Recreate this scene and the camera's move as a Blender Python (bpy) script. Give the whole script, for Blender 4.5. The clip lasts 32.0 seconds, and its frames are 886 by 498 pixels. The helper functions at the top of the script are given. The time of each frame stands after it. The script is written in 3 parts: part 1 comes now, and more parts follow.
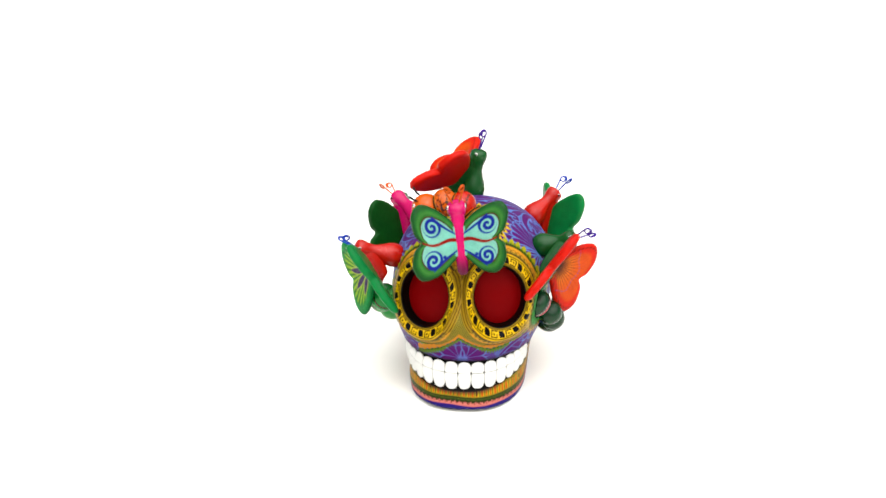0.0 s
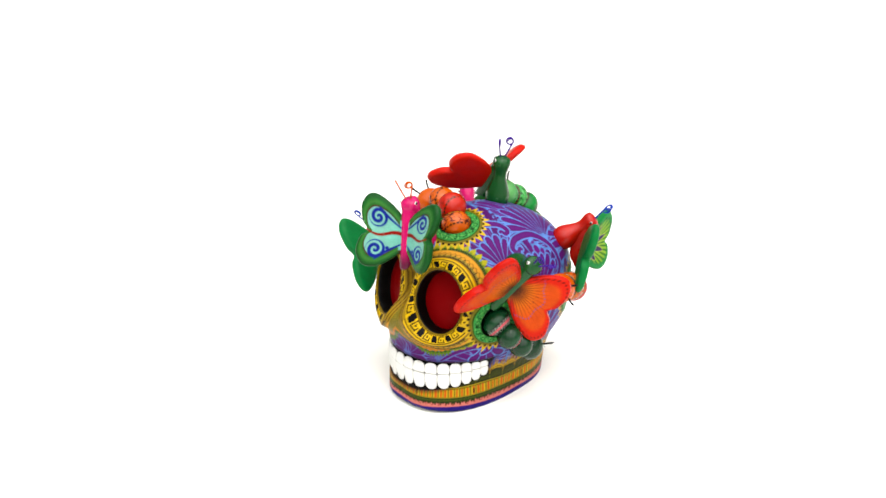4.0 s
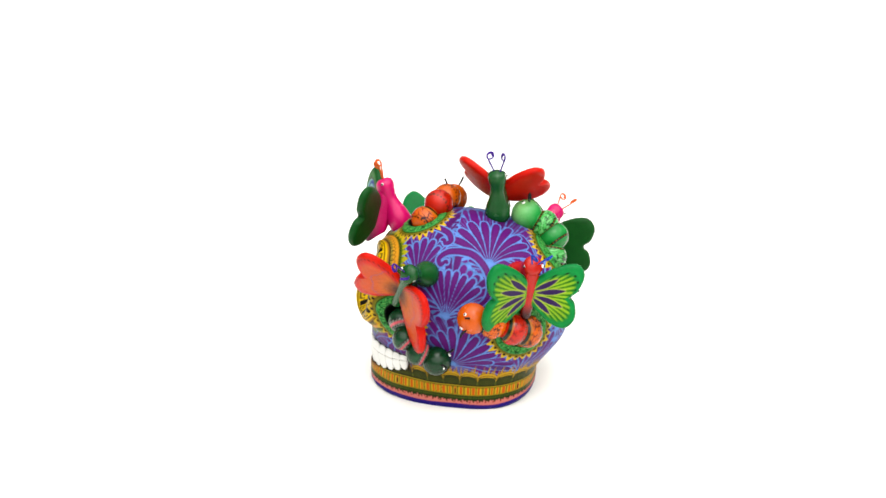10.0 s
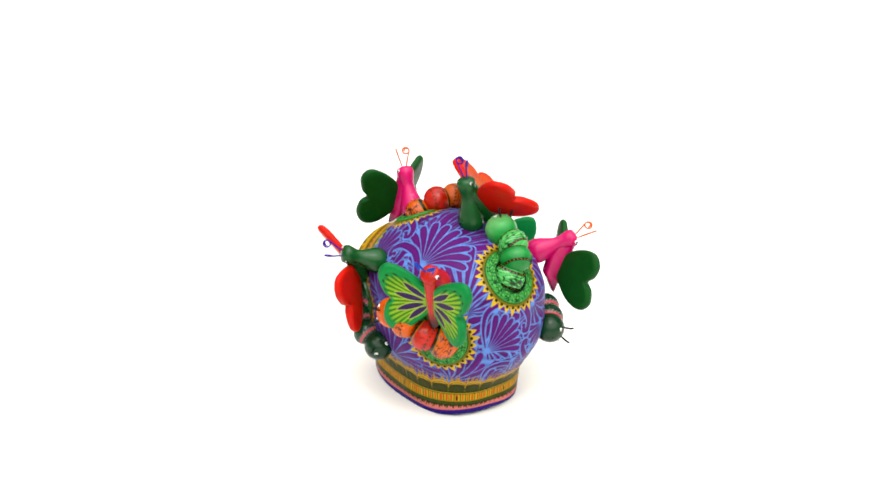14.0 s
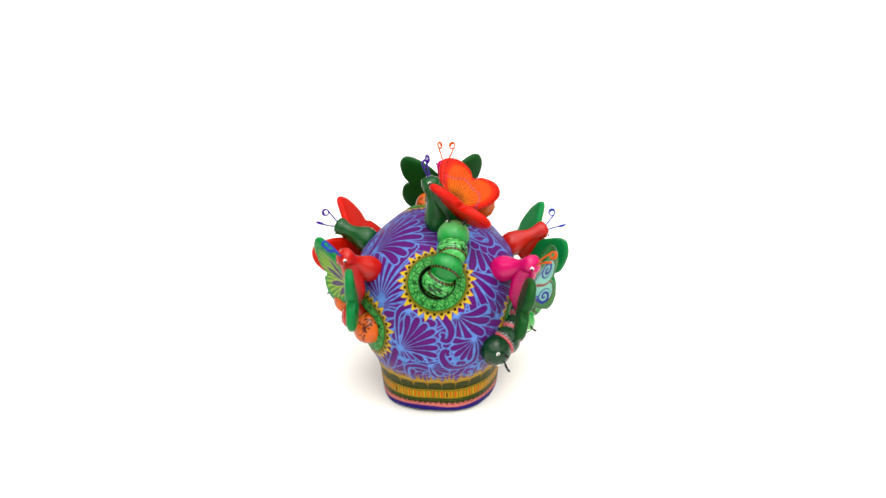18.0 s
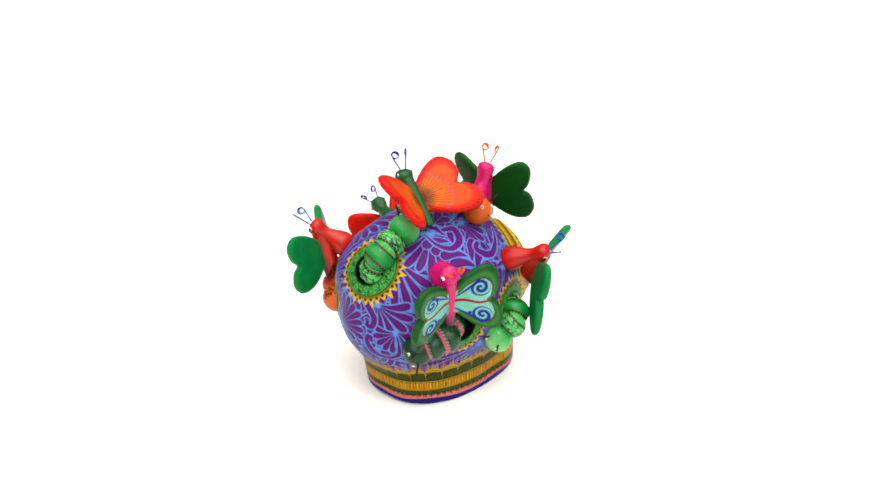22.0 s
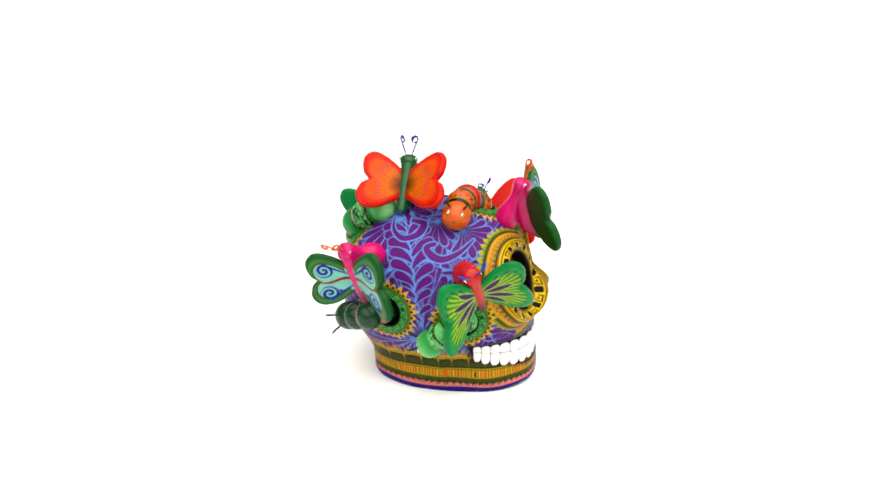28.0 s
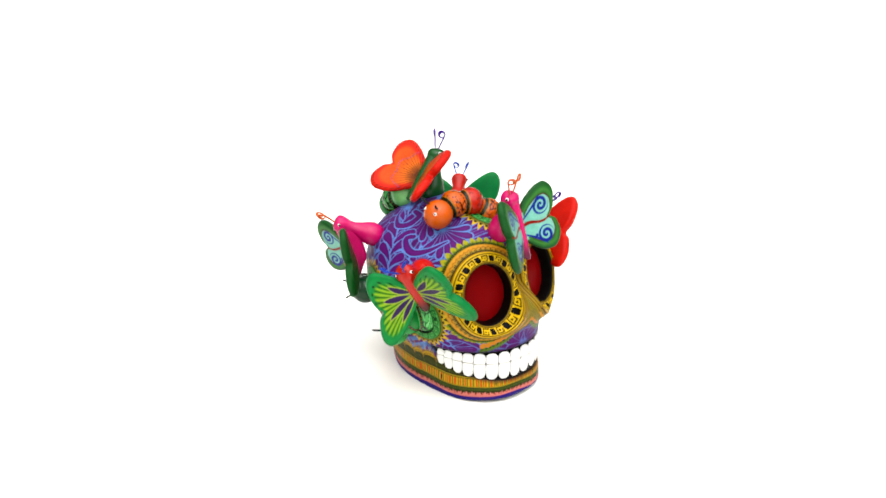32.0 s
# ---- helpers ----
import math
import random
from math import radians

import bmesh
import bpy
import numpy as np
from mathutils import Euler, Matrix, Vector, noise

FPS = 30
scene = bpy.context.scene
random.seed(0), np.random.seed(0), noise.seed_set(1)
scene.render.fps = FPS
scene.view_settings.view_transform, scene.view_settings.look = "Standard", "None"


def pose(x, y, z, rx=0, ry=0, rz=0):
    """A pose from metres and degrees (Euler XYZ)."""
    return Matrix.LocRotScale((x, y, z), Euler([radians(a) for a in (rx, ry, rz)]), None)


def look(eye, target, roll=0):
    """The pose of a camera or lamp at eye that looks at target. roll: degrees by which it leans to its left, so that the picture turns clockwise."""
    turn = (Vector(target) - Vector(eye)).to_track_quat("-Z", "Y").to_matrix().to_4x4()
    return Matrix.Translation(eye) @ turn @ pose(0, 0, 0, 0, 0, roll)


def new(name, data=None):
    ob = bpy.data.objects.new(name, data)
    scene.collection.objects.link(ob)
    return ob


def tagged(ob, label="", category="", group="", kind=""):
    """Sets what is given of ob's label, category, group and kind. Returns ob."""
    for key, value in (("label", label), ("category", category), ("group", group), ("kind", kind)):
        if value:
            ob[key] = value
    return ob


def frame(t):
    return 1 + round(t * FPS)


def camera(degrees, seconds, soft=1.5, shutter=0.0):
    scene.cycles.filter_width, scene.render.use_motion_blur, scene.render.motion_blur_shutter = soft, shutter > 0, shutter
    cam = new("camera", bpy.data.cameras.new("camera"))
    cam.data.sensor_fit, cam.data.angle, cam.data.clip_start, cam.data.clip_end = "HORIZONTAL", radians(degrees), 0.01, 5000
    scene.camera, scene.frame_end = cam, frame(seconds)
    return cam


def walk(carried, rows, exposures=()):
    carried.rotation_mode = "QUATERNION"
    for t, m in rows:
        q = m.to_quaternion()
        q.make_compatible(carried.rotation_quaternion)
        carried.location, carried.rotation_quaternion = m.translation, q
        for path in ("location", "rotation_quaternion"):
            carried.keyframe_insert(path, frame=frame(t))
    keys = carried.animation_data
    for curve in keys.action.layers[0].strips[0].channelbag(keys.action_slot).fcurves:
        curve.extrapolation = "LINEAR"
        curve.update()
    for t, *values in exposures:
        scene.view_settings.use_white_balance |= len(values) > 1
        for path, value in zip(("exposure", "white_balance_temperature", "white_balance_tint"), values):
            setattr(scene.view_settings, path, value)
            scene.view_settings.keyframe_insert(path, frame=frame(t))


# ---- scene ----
# camera: it stands still; the ornament turns before it
cam = camera(50.24, 32.0, soft=1.6)
EYE = Matrix.Translation((0.0, -0.7933, 0.4396)) @ pose(0, 0, 0, 90 - 21.65, 0, 0.71) @ pose(0, 0, 0, 0, 0, -0.84)
walk(cam, [(0.0, EYE), (32.0, EYE)])

# the turntable's even speed, in degrees a second
RATE = 9.698
TURN = [(t, RATE * t) for t in (0, 4, 8, 12, 16, 20, 24, 28, 32)]


# ---- light ----
def soft_light(name, at, target, size, watts, colour=(1, 1, 1)):
    d = bpy.data.lights.new(name, "AREA")
    d.shape, d.size, d.energy, d.color = "SQUARE", size, watts, colour
    ob = new(name, d)
    ob.matrix_basis = look(at, target)
    return ob


world = bpy.data.worlds.new("world")
scene.world = world
world.use_nodes = True
world.node_tree.nodes["Background"].inputs[0].default_value = (1.0, 0.985, 0.96, 1)
world.node_tree.nodes["Background"].inputs[1].default_value = 0.40
soft_light("softbox_overhead", (0.12, -0.55, 1.35), (0, 0, 0.1), 0.42, 6.5, (1.0, 0.98, 0.95))
sun = bpy.data.lights.new("studio_light", "SUN")
sun.energy, sun.angle, sun.color = 6.3, radians(105), (1.0, 0.985, 0.96)
new("studio_light", sun).matrix_basis = look((0.25, -0.8, 2.0), (0, 0, 0))


# ---- materials ----
def node_material(name, roughness=0.4, colour=None, attribute=None, coat=0.0, grain=0.12, scale=160.0, bump=0.15, metal=0.0, gloss=0.07):
    """Painted or plain surface: colour or painted attribute, fine grain, broad stains and relief."""
    m = bpy.data.materials.new(name)
    m.use_nodes = True
    n, l = m.node_tree.nodes, m.node_tree.links
    b = n["Principled BSDF"]
    tc = n.new("ShaderNodeTexCoord")
    fine, broad = n.new("ShaderNodeTexNoise"), n.new("ShaderNodeTexNoise")
    fine.inputs["Scale"].default_value, fine.inputs["Detail"].default_value = scale * 6, 4
    broad.inputs["Scale"].default_value, broad.inputs["Detail"].default_value = scale * 0.5, 3
    l.new(tc.outputs["Object"], fine.inputs["Vector"])
    l.new(tc.outputs["Object"], broad.inputs["Vector"])
    add = n.new("ShaderNodeMath")
    add.operation = "ADD"
    l.new(fine.outputs["Fac"], add.inputs[0])
    l.new(broad.outputs["Fac"], add.inputs[1])
    ramp = n.new("ShaderNodeMapRange")
    ramp.inputs["From Min"].default_value, ramp.inputs["From Max"].default_value = 0.6, 1.4
    ramp.inputs["To Min"].default_value, ramp.inputs["To Max"].default_value = 1 - grain, 1 + grain * 0.5
    l.new(add.outputs[0], ramp.inputs["Value"])
    mul = n.new("ShaderNodeMix")
    mul.data_type, mul.blend_type = "RGBA", "MULTIPLY"
    mul.inputs["Factor"].default_value = 1.0
    if attribute:
        a = n.new("ShaderNodeAttribute")
        a.attribute_name = attribute
        l.new(a.outputs["Color"], mul.inputs["A"])
    else:
        mul.inputs["A"].default_value = (*colour, 1)
    comb = n.new("ShaderNodeCombineColor")
    for k in range(3):
        l.new(ramp.outputs[0], comb.inputs[k])
    l.new(comb.outputs[0], mul.inputs["B"])
    l.new(mul.outputs["Result"], b.inputs["Base Color"])
    rr = n.new("ShaderNodeMapRange")
    rr.inputs["To Min"].default_value, rr.inputs["To Max"].default_value = max(0.05, roughness - 0.1), roughness + 0.12
    l.new(broad.outputs["Fac"], rr.inputs["Value"])
    l.new(rr.outputs[0], b.inputs["Roughness"])
    b.inputs["Coat Weight"].default_value, b.inputs["Coat Roughness"].default_value = coat, 0.2
    b.inputs["Metallic"].default_value = metal
    b.inputs["Specular IOR Level"].default_value = gloss
    bp = n.new("ShaderNodeBump")
    bp.inputs["Strength"].default_value, bp.inputs["Distance"].default_value = bump, 0.0006
    l.new(add.outputs[0], bp.inputs["Height"])
    l.new(bp.outputs["Normal"], b.inputs["Normal"])
    return m


PAINT = node_material("painted_clay", 0.4, attribute="paint", gloss=0.07)
GLOSS = node_material("glossy_paint", 0.22, attribute="paint", gloss=0.26, grain=0.26, bump=0.25)
WING = node_material("wing_paint", 0.34, attribute="paint", gloss=0.09, grain=0.3, scale=220, bump=0.3)
ENAMEL = node_material("white_enamel", 0.3, colour=(0.62, 0.62, 0.60), coat=0.1, grain=0.06)
SOCKET_RED = node_material("red_socket_paint", 0.4, colour=(0.13, 0.0003, 0.001), gloss=0.025)
WHITE_DOT = node_material("white_eye_paint", 0.3, colour=(0.7, 0.7, 0.66), grain=0.05)
BLACK_DOT = node_material("black_paint", 0.3, colour=(0.006, 0.006, 0.006), grain=0.05)
WIRE_BLACK = node_material("black_wire", 0.4, colour=(0.012, 0.012, 0.012))
WIRE_PURPLE = node_material("purple_wire", 0.35, colour=(0.035, 0.01, 0.17))
WIRE_BLUE = node_material("blue_wire", 0.35, colour=(0.01, 0.035, 0.26))
WIRE_ORANGE = node_material("orange_wire", 0.35, colour=(0.42, 0.06, 0.005))
SHEET = node_material("white_sheet", 0.8, colour=(0.84, 0.83, 0.79), grain=0.01, scale=6, bump=0.02)

RED, PINK, DKGREEN = (0.80, 0.030, 0.010), (0.95, 0.014, 0.28), (0.016, 0.19, 0.045)
PURPLE, SKY, YELLOW = (0.21, 0.025, 0.285), (0.25, 0.46, 0.97), (1.1, 0.76, 0.012)
BLACK, AQUA, BLUE, HOLEGREEN = (0.008, 0.008, 0.007), (0.30, 0.80, 0.68), (0.02, 0.05, 0.46), (0.1, 0.5, 0.13)


DEPTH = 0.40  # share of the pigment list that is used, lowered to offset the strong lights


# ---- mesh helpers ----
def mesh_of(name, verts, faces, paint=None, smooth=True):
    v, f = np.asarray(verts, dtype=np.float32), np.asarray(faces, dtype=np.int32)
    me = bpy.data.meshes.new(name)
    k = f.shape[1]
    me.vertices.add(len(v))
    me.vertices.foreach_set("co", v.ravel())
    me.loops.add(f.size)
    me.loops.foreach_set("vertex_index", f.ravel())
    me.polygons.add(len(f))
    me.polygons.foreach_set("loop_start", np.arange(0, f.size, k, dtype=np.int32))
    me.update(calc_edges=True)
    me.polygons.foreach_set("use_smooth", np.full(len(f), smooth))
    if paint is not None:
        a = me.color_attributes.new("paint", "FLOAT_COLOR", "POINT")
        c = np.ones((len(v), 4), dtype=np.float32)
        c[:, :3] = np.clip(np.asarray(paint), 0.001, 1.2) ** 1.30 * DEPTH * 1.13
        a.data.foreach_set("color", c.ravel())
    me.update()
    return me


def link(name, me, material, parent=None, label=""):
    me.materials.append(material) if not me.materials else None
    ob = new(name, me)
    ob.parent = parent
    return tagged(ob, label) if label else ob


def grid_faces(rows, cols, wrap=True):
    i, j = np.meshgrid(np.arange(rows - 1), np.arange(cols if wrap else cols - 1), indexing="ij")
    i, j = i.ravel(), j.ravel()
    jn = (j + 1) % cols
    return np.stack([i * cols + j, i * cols + jn, (i + 1) * cols + jn, (i + 1) * cols + j], 1)


def tube(path, radius):
    """A round wire along a path, with closed ends."""
    path = np.asarray(path, dtype=float)
    t = np.gradient(path, axis=0)
    t /= np.linalg.norm(t, axis=1)[:, None] + 1e-12
    u = np.cross(t[0], (0.3, 0.5, 0.8))
    rings, a = [], np.linspace(0, 2 * math.pi, 8, endpoint=False)
    for k in range(len(path)):
        u = u - t[k] * (u @ t[k])
        u = u / np.linalg.norm(u)
        w = np.cross(t[k], u)
        rr = radius * (0.4 if k in (0, len(path) - 1) else 1)
        rings.append(path[k] + rr * (np.cos(a)[:, None] * u + np.sin(a)[:, None] * w))
    return np.concatenate(rings), grid_faces(len(path), 8)


def lathe(profile, a, b, segments=28):
    """A body of revolution from a to b; profile rows: share of the way, radius."""
    a, b = np.asarray(a, float), np.asarray(b, float)
    ax = (b - a) / np.linalg.norm(b - a)
    u = np.cross(ax, (0.31, 0.52, 0.8))
    u /= np.linalg.norm(u)
    w = np.cross(ax, u)
    ph = np.linspace(0, 2 * math.pi, segments, endpoint=False)
    rows = []
    for s, r in profile:
        rows.append(a + (b - a) * s + max(r, 1e-5) * (np.cos(ph)[:, None] * u + np.sin(ph)[:, None] * w))
    return np.concatenate(rows), grid_faces(len(profile), segments)


def ball(centre, axes, rows=24, cols=36):
    """An ellipsoid; axes: three vectors, the first its pole. Returns points, faces and the unit coordinates."""
    th = np.linspace(0.0005, math.pi - 0.0005, rows)
    ph = np.linspace(0, 2 * math.pi, cols, endpoint=False)
    t, q = np.meshgrid(th, ph, indexing="ij")
    unit = np.stack([np.cos(t), np.sin(t) * np.cos(q), np.sin(t) * np.sin(q)], -1).reshape(-1, 3)
    return np.asarray(centre) + unit @ np.asarray(axes), grid_faces(rows, cols), unit


def frame_of(direction, up=(0, 0, 1)):
    d = np.asarray(direction, float)
    d = d / np.linalg.norm(d)
    u = np.asarray(up, float) - d * (d @ np.asarray(up, float))
    u = u / np.linalg.norm(u)
    return d, np.cross(u, d), u


def closed_curve(pts, n):
    p = np.asarray(pts, float)
    s = np.linspace(0, len(p), n, endpoint=False)
    k, f = np.floor(s).astype(int), (s % 1)[:, None]
    p0, p1, p2, p3 = (p[(k + j) % len(p)] for j in (-1, 0, 1, 2))
    return 0.5 * (2 * p1 + (p2 - p0) * f + (2 * p0 - 5 * p1 + 4 * p2 - p3) * f ** 2 + (3 * p1 - p0 - 3 * p2 + p3) * f ** 3)


def mixc(c, colour, mask):
    """Lay colour over c where mask (0 to 1)."""
    m = np.clip(np.asarray(mask, float), 0, 1)[:, None]
    return c * (1 - m) + np.asarray(colour) * m


def soft(x, edge=0.0003):
    """1 where x is below nought, with a soft edge."""
    return np.clip(0.5 - x / (2 * edge), 0, 1)


# ---- setting ----
def plane(name, corners, material):
    ob = link(name, mesh_of(name, corners, [[0, 1, 2, 3]], smooth=False), material)
    return tagged(ob, kind="structure")


R = 4.0
plane("floor", [(-R, -R, 0), (R, -R, 0), (R, R, 0), (-R, R, 0)], SHEET)

# ---- the ornament ----
skull = tagged(new("painted_skull_ornament"), "hand-painted clay skull covered with butterflies and caterpillars on a white sheet", "skull ornament")

# profile of the shell: height, front, back, half width, widest place (mm)
PROFILE = [(-3, -74.5, 76, 52, 2), (0, -76.5, 77, 53, 2), (12, -76, 78, 54, 3), (25, -75, 80, 55, 8), (38, -74, 88.5, 58, 10), (48, -73.5, 95.5, 63, 14), (60, -74.5, 103, 69, 18),
           (75, -84, 105.5, 72, 22), (90, -84.5, 104.5, 72, 24), (105, -77.5, 105, 72, 24), (120, -72, 101, 68, 24), (133, -61, 92, 60, 22), (145, -46, 77, 47, 20), (154, -34, 60, 35, 17),
           (160, -15, 42, 23, 15), (163, 2, 27, 10, 14), (163.6, 13, 14, 0.02, 13.5)]


def profile_at(s):
    """Catmull-Rom through the profile; s counts its rows."""
    p = np.array(PROFILE, float) / 1000
    k = np.clip(np.floor(s).astype(int), 0, len(p) - 2)
    f = (s - k)[:, None]
    p0, p1, p2, p3 = p[np.maximum(k - 1, 0)], p[k], p[k + 1], p[np.minimum(k + 2, len(p) - 1)]
    return 0.5 * (2 * p1 + (p2 - p0) * f + (2 * p0 - 5 * p1 + 4 * p2 - p3) * f ** 2 + (3 * p1 - p0 - 3 * p2 + p3) * f ** 3)


def rocker(z, y):
    """The foot is a little higher at its front and back ends."""
    return 0.0034 * np.clip((np.abs(y) - 0.02) / 0.056, 0, 1) ** 2 * np.clip((0.024 - z) / 0.024, 0, 1)


def shell_points(s, phi):
    z, yf, yb, w, yc = profile_at(s).T
    c, d = np.cos(phi), np.sin(phi)
    low = np.clip((0.06 - z) / 0.04, 0, 1)
    foot = np.clip((0.034 - z) / 0.02, 0, 1)
    face = np.clip(1 - np.abs(z - 0.095) / 0.04, 0, 1)
    e = np.where(d < 0, 2 / (2.22 + 0.12 * low + 0.15 * foot + 0.1 * face), 2 / (2.1 + 0.4 * low))
    x = w * np.sign(c) * np.abs(c) ** e
    x = x + 0.0015 * np.clip((z - 0.08) / 0.04, 0, 1)
    y = yc + np.where(d > 0, yb - yc, yc - yf) * np.sign(d) * np.abs(d) ** e
    return np.stack([x, y, z + rocker(z, y)], 1)


ROWS, COLS = 500, 1000
S_AT = np.linspace(0, len(PROFILE) - 1, 6001)
P_LINE = shell_points(S_AT, np.full(6001, 0.7))
LEN = np.concatenate([[0], np.cumsum(np.linalg.norm(np.diff(P_LINE, axis=0), axis=1))])
S_ROWS = np.interp(np.linspace(0, LEN[-1], ROWS), LEN, S_AT)
sg, pg = np.meshgrid(S_ROWS, np.linspace(0, 2 * math.pi, COLS, endpoint=False), indexing="ij")
BASE = shell_points(sg.ravel(), pg.ravel())
G = BASE.reshape(ROWS, COLS, 3)
du = np.roll(G, -2, 1) - np.roll(G, 2, 1)
dv = np.gradient(G, axis=0)
NORMAL = np.cross(du, dv).reshape(-1, 3)
NORMAL /= np.linalg.norm(NORMAL, axis=1)[:, None] + 1e-12
COARSE = np.arange(0, ROWS * COLS, 7)


def on_shell(point):
    """The nearest place of the shell, its normal and a tangent frame (across, upward)."""
    d = np.linalg.norm(BASE[COARSE] - np.asarray(point), axis=1)
    k = COARSE[np.argmin(d)]
    n = NORMAL[k]
    up = np.array((0, 0, 1.0)) if abs(n[2]) < 0.9 else np.array((0, 1.0, 0))
    u = up - n * (n @ up)
    u /= np.linalg.norm(u)
    return BASE[k], n, np.cross(u, n), u


def local(centre, n, tx, ty):
    """Polar and flat coordinates of all shell points round a place."""
    v = BASE - centre
    a, b = v @ tx, v @ ty
    flat = np.hypot(a, b) + 1e-9
    r = np.linalg.norm(v, axis=1)
    ok = (NORMAL @ n) > 0.05
    return a * r / flat, b * r / flat, np.where(ok, r, 1.0)


# ---- layout of openings (mm) ----
EYES = [((33.6, -61.0, 104), 1), ((-28.5, -62.6, 101.6), -1)]
HOLES = [((11, -22, 158), 13.5), ((65, -28, 86), 13.5), ((56, 76, 84), 14.5), ((-5, 93, 131), 14.5), ((-68, 50, 81), 14.5), ((-67, -18, 76), 13.5)]

# ---- painting and relief of the shell ----
# painted plumes under the large ones: root and tip of each (mm)
FANS = [((64, -10, 126), (34, -7, 154)), ((73, 17, 102), (51, 30, 142)), ((56, 45, 135), (9, 47, 158)), ((60, 20, 46), (69, 44, 79)), ((56, -23, 44), (46, -51, 57)),
        ((40, 93, 109), (8, 105, 103)), ((24, 98, 76), (-17, 103, 96)), ((38, 67, 40), (-4, 90, 51)), ((-20, 101, 110), (-42, 89, 79)), ((-36, 84, 127), (-61, 64, 111)),
        ((-61, 35, 129), (-32, 37, 153)), ((-27, 52, 151), (-58, 43, 130)), ((-67, 17, 60), (-65, 21, 123)), ((-31, 3, 155), (-59, 5, 132)), ((-61, -14, 123), (-35, -38, 139)),
        ((-58, -23, 50), (-38, -58, 52)), ((-61, 20, 52), (-50, 59, 47)), ((1, -74, 50), (1, -80, 70)), ((30, -62, 52), (14, -72, 58)), ((-30, -62, 52), (-14, -72, 58))]
# large plumes: root, tip (mm), side from which a scroll bends over it, strokes
PLUMES = [((18, 102, 111), (20, 102, 76), 0, 7), ((-23, 79, 139), (-41, 92, 100), 0, 8)]
PLUMES += [((-25, 47, 154), (-34, 78, 134), 0, 7), ((41, 92, 110), (22, 53, 154), 0, 9), ((-21, 102, 106), (-35, 95, 73), 0, 7)]
PLUMES += [((54, 48, 137), (9, 38, 161), 0, 10), ((19, 82, 38), (-1, 95, 53), 1, 5), ((2, 101, 61), (-22, 90, 51), -1, 5)]
PLUMES += [((-67, 23, 56), (-44, 62, 38), 0, 7), ((-36, 95, 81), (-14, 99, 61), 1, 5)]
PLUMES += [((62, 17, 46), (70, 44, 82), 0, 9), ((26, 99, 72), (-8, 105, 102), 1, 7)]
PLUMES += [((65, -12, 123), (31, -6, 155), 1, 7), ((73, 16, 94), (51, 26, 142), -1, 8), ((-58, -40, 62), (-56, -18, 44), 0, 6), ((60, -36, 66), (57, -16, 46), 0, 6), ((4, -73, 49), (4, -77, 66), 0, 5), ((2, -73, 50), (-15, -71, 57), 0, 5), ((6, -73, 50), (24, -69, 58), 0, 5)]
PLUMES += [((-26, 44, 154), (-58, 57, 123), 0, 9), ((-24, 35, 157), (-14, 17, 162), 0, 5), ((-31, 9, 155), (-54, 9, 138), 0, 7), ((-36, -12, 150), (-43, -38, 132), 0, 8)]
# sprigs of petals along a stem, and single scrolls (mm)
SPRIGS = [[(-71, 17, 70), (-72, 20, 92), (-68, 24, 117), (-55, 29, 137), (-38, 37, 150)]]
SCROLLS = [[(-27, 49, 152), (-39, 47, 146), (-47, 37, 142), (-45, 25, 146), (-36, 21, 153), (-33, 28, 154)],
           [(36, -63, 49), (46, -55, 58), (55, -46, 64), (61, -36, 64), (60, -32, 57)], [(-30, -66, 46), (-40, -60, 56), (-50, -52, 63), (-57, -42, 63), (-57, -38, 56)], [(-40, -24, 142), (-53, -14, 135), (-60, 0, 130), (-59, 11, 134), (-52, 12, 139)]]


def stroke(a, b, path, width):
    """How far points lie outside a brush stroke along a path of given half widths."""
    best = np.full(len(a), 9.0)
    for k in range(len(path) - 1):
        (x0, y0), (x1, y1) = path[k], path[k + 1]
        dx, dy = x1 - x0, y1 - y0
        u = np.clip(((a - x0) * dx + (b - y0) * dy) / (dx * dx + dy * dy + 1e-12), 0, 1)
        best = np.minimum(best, np.hypot(a - x0 - u * dx, b - y0 - u * dy) - (width[k] + u * (width[k + 1] - width[k])))
    return best


def lay(c, leaf, at, ground, purple, wash):
    """Put purple strokes with their blue margin over what is painted so far."""
    g, m = soft(ground, 0.0003), soft(purple, 0.00028)
    hue = np.asarray(SKY) * (0.92 + 0.08 * np.sin(wash))[:, None]
    c[at] = c[at] * (1 - g[:, None]) + hue * g[:, None]
    leaf[at] = np.maximum(leaf[at] * (1 - g), m)
    tone = np.asarray(PURPLE) * (0.92 + 0.16 * soft(purple + 0.0013, 0.0006))[:, None]
    c[at] = c[at] * (1 - m[:, None]) + tone * m[:, None]


def scroll(c, leaf, points):
    """A comma-shaped stroke that rolls in at its end."""
    centre, nn, tx, ty = on_shell(np.mean(points, axis=0) / 1000)
    a, b, r = local(centre, nn, tx, ty)
    at = np.nonzero(r < 0.045)[0]
    flat = [((np.array(p) / 1000 - centre) @ tx, (np.array(p) / 1000 - centre) @ ty) for p in points]
    fine = closed_curve(flat + flat[:1], 16 * len(flat))[:16 * (len(flat) - 1) - 8]
    w = np.interp(np.linspace(0, 1, len(fine)), [0, 0.35, 0.65, 0.9, 1.0], [0.0005, 0.0024, 0.0034, 0.0026, 0.0020])
    q = stroke(a[at], b[at], fine, w)
    lay(c, leaf, at, q - 0.0013, q, r[at] * 500)


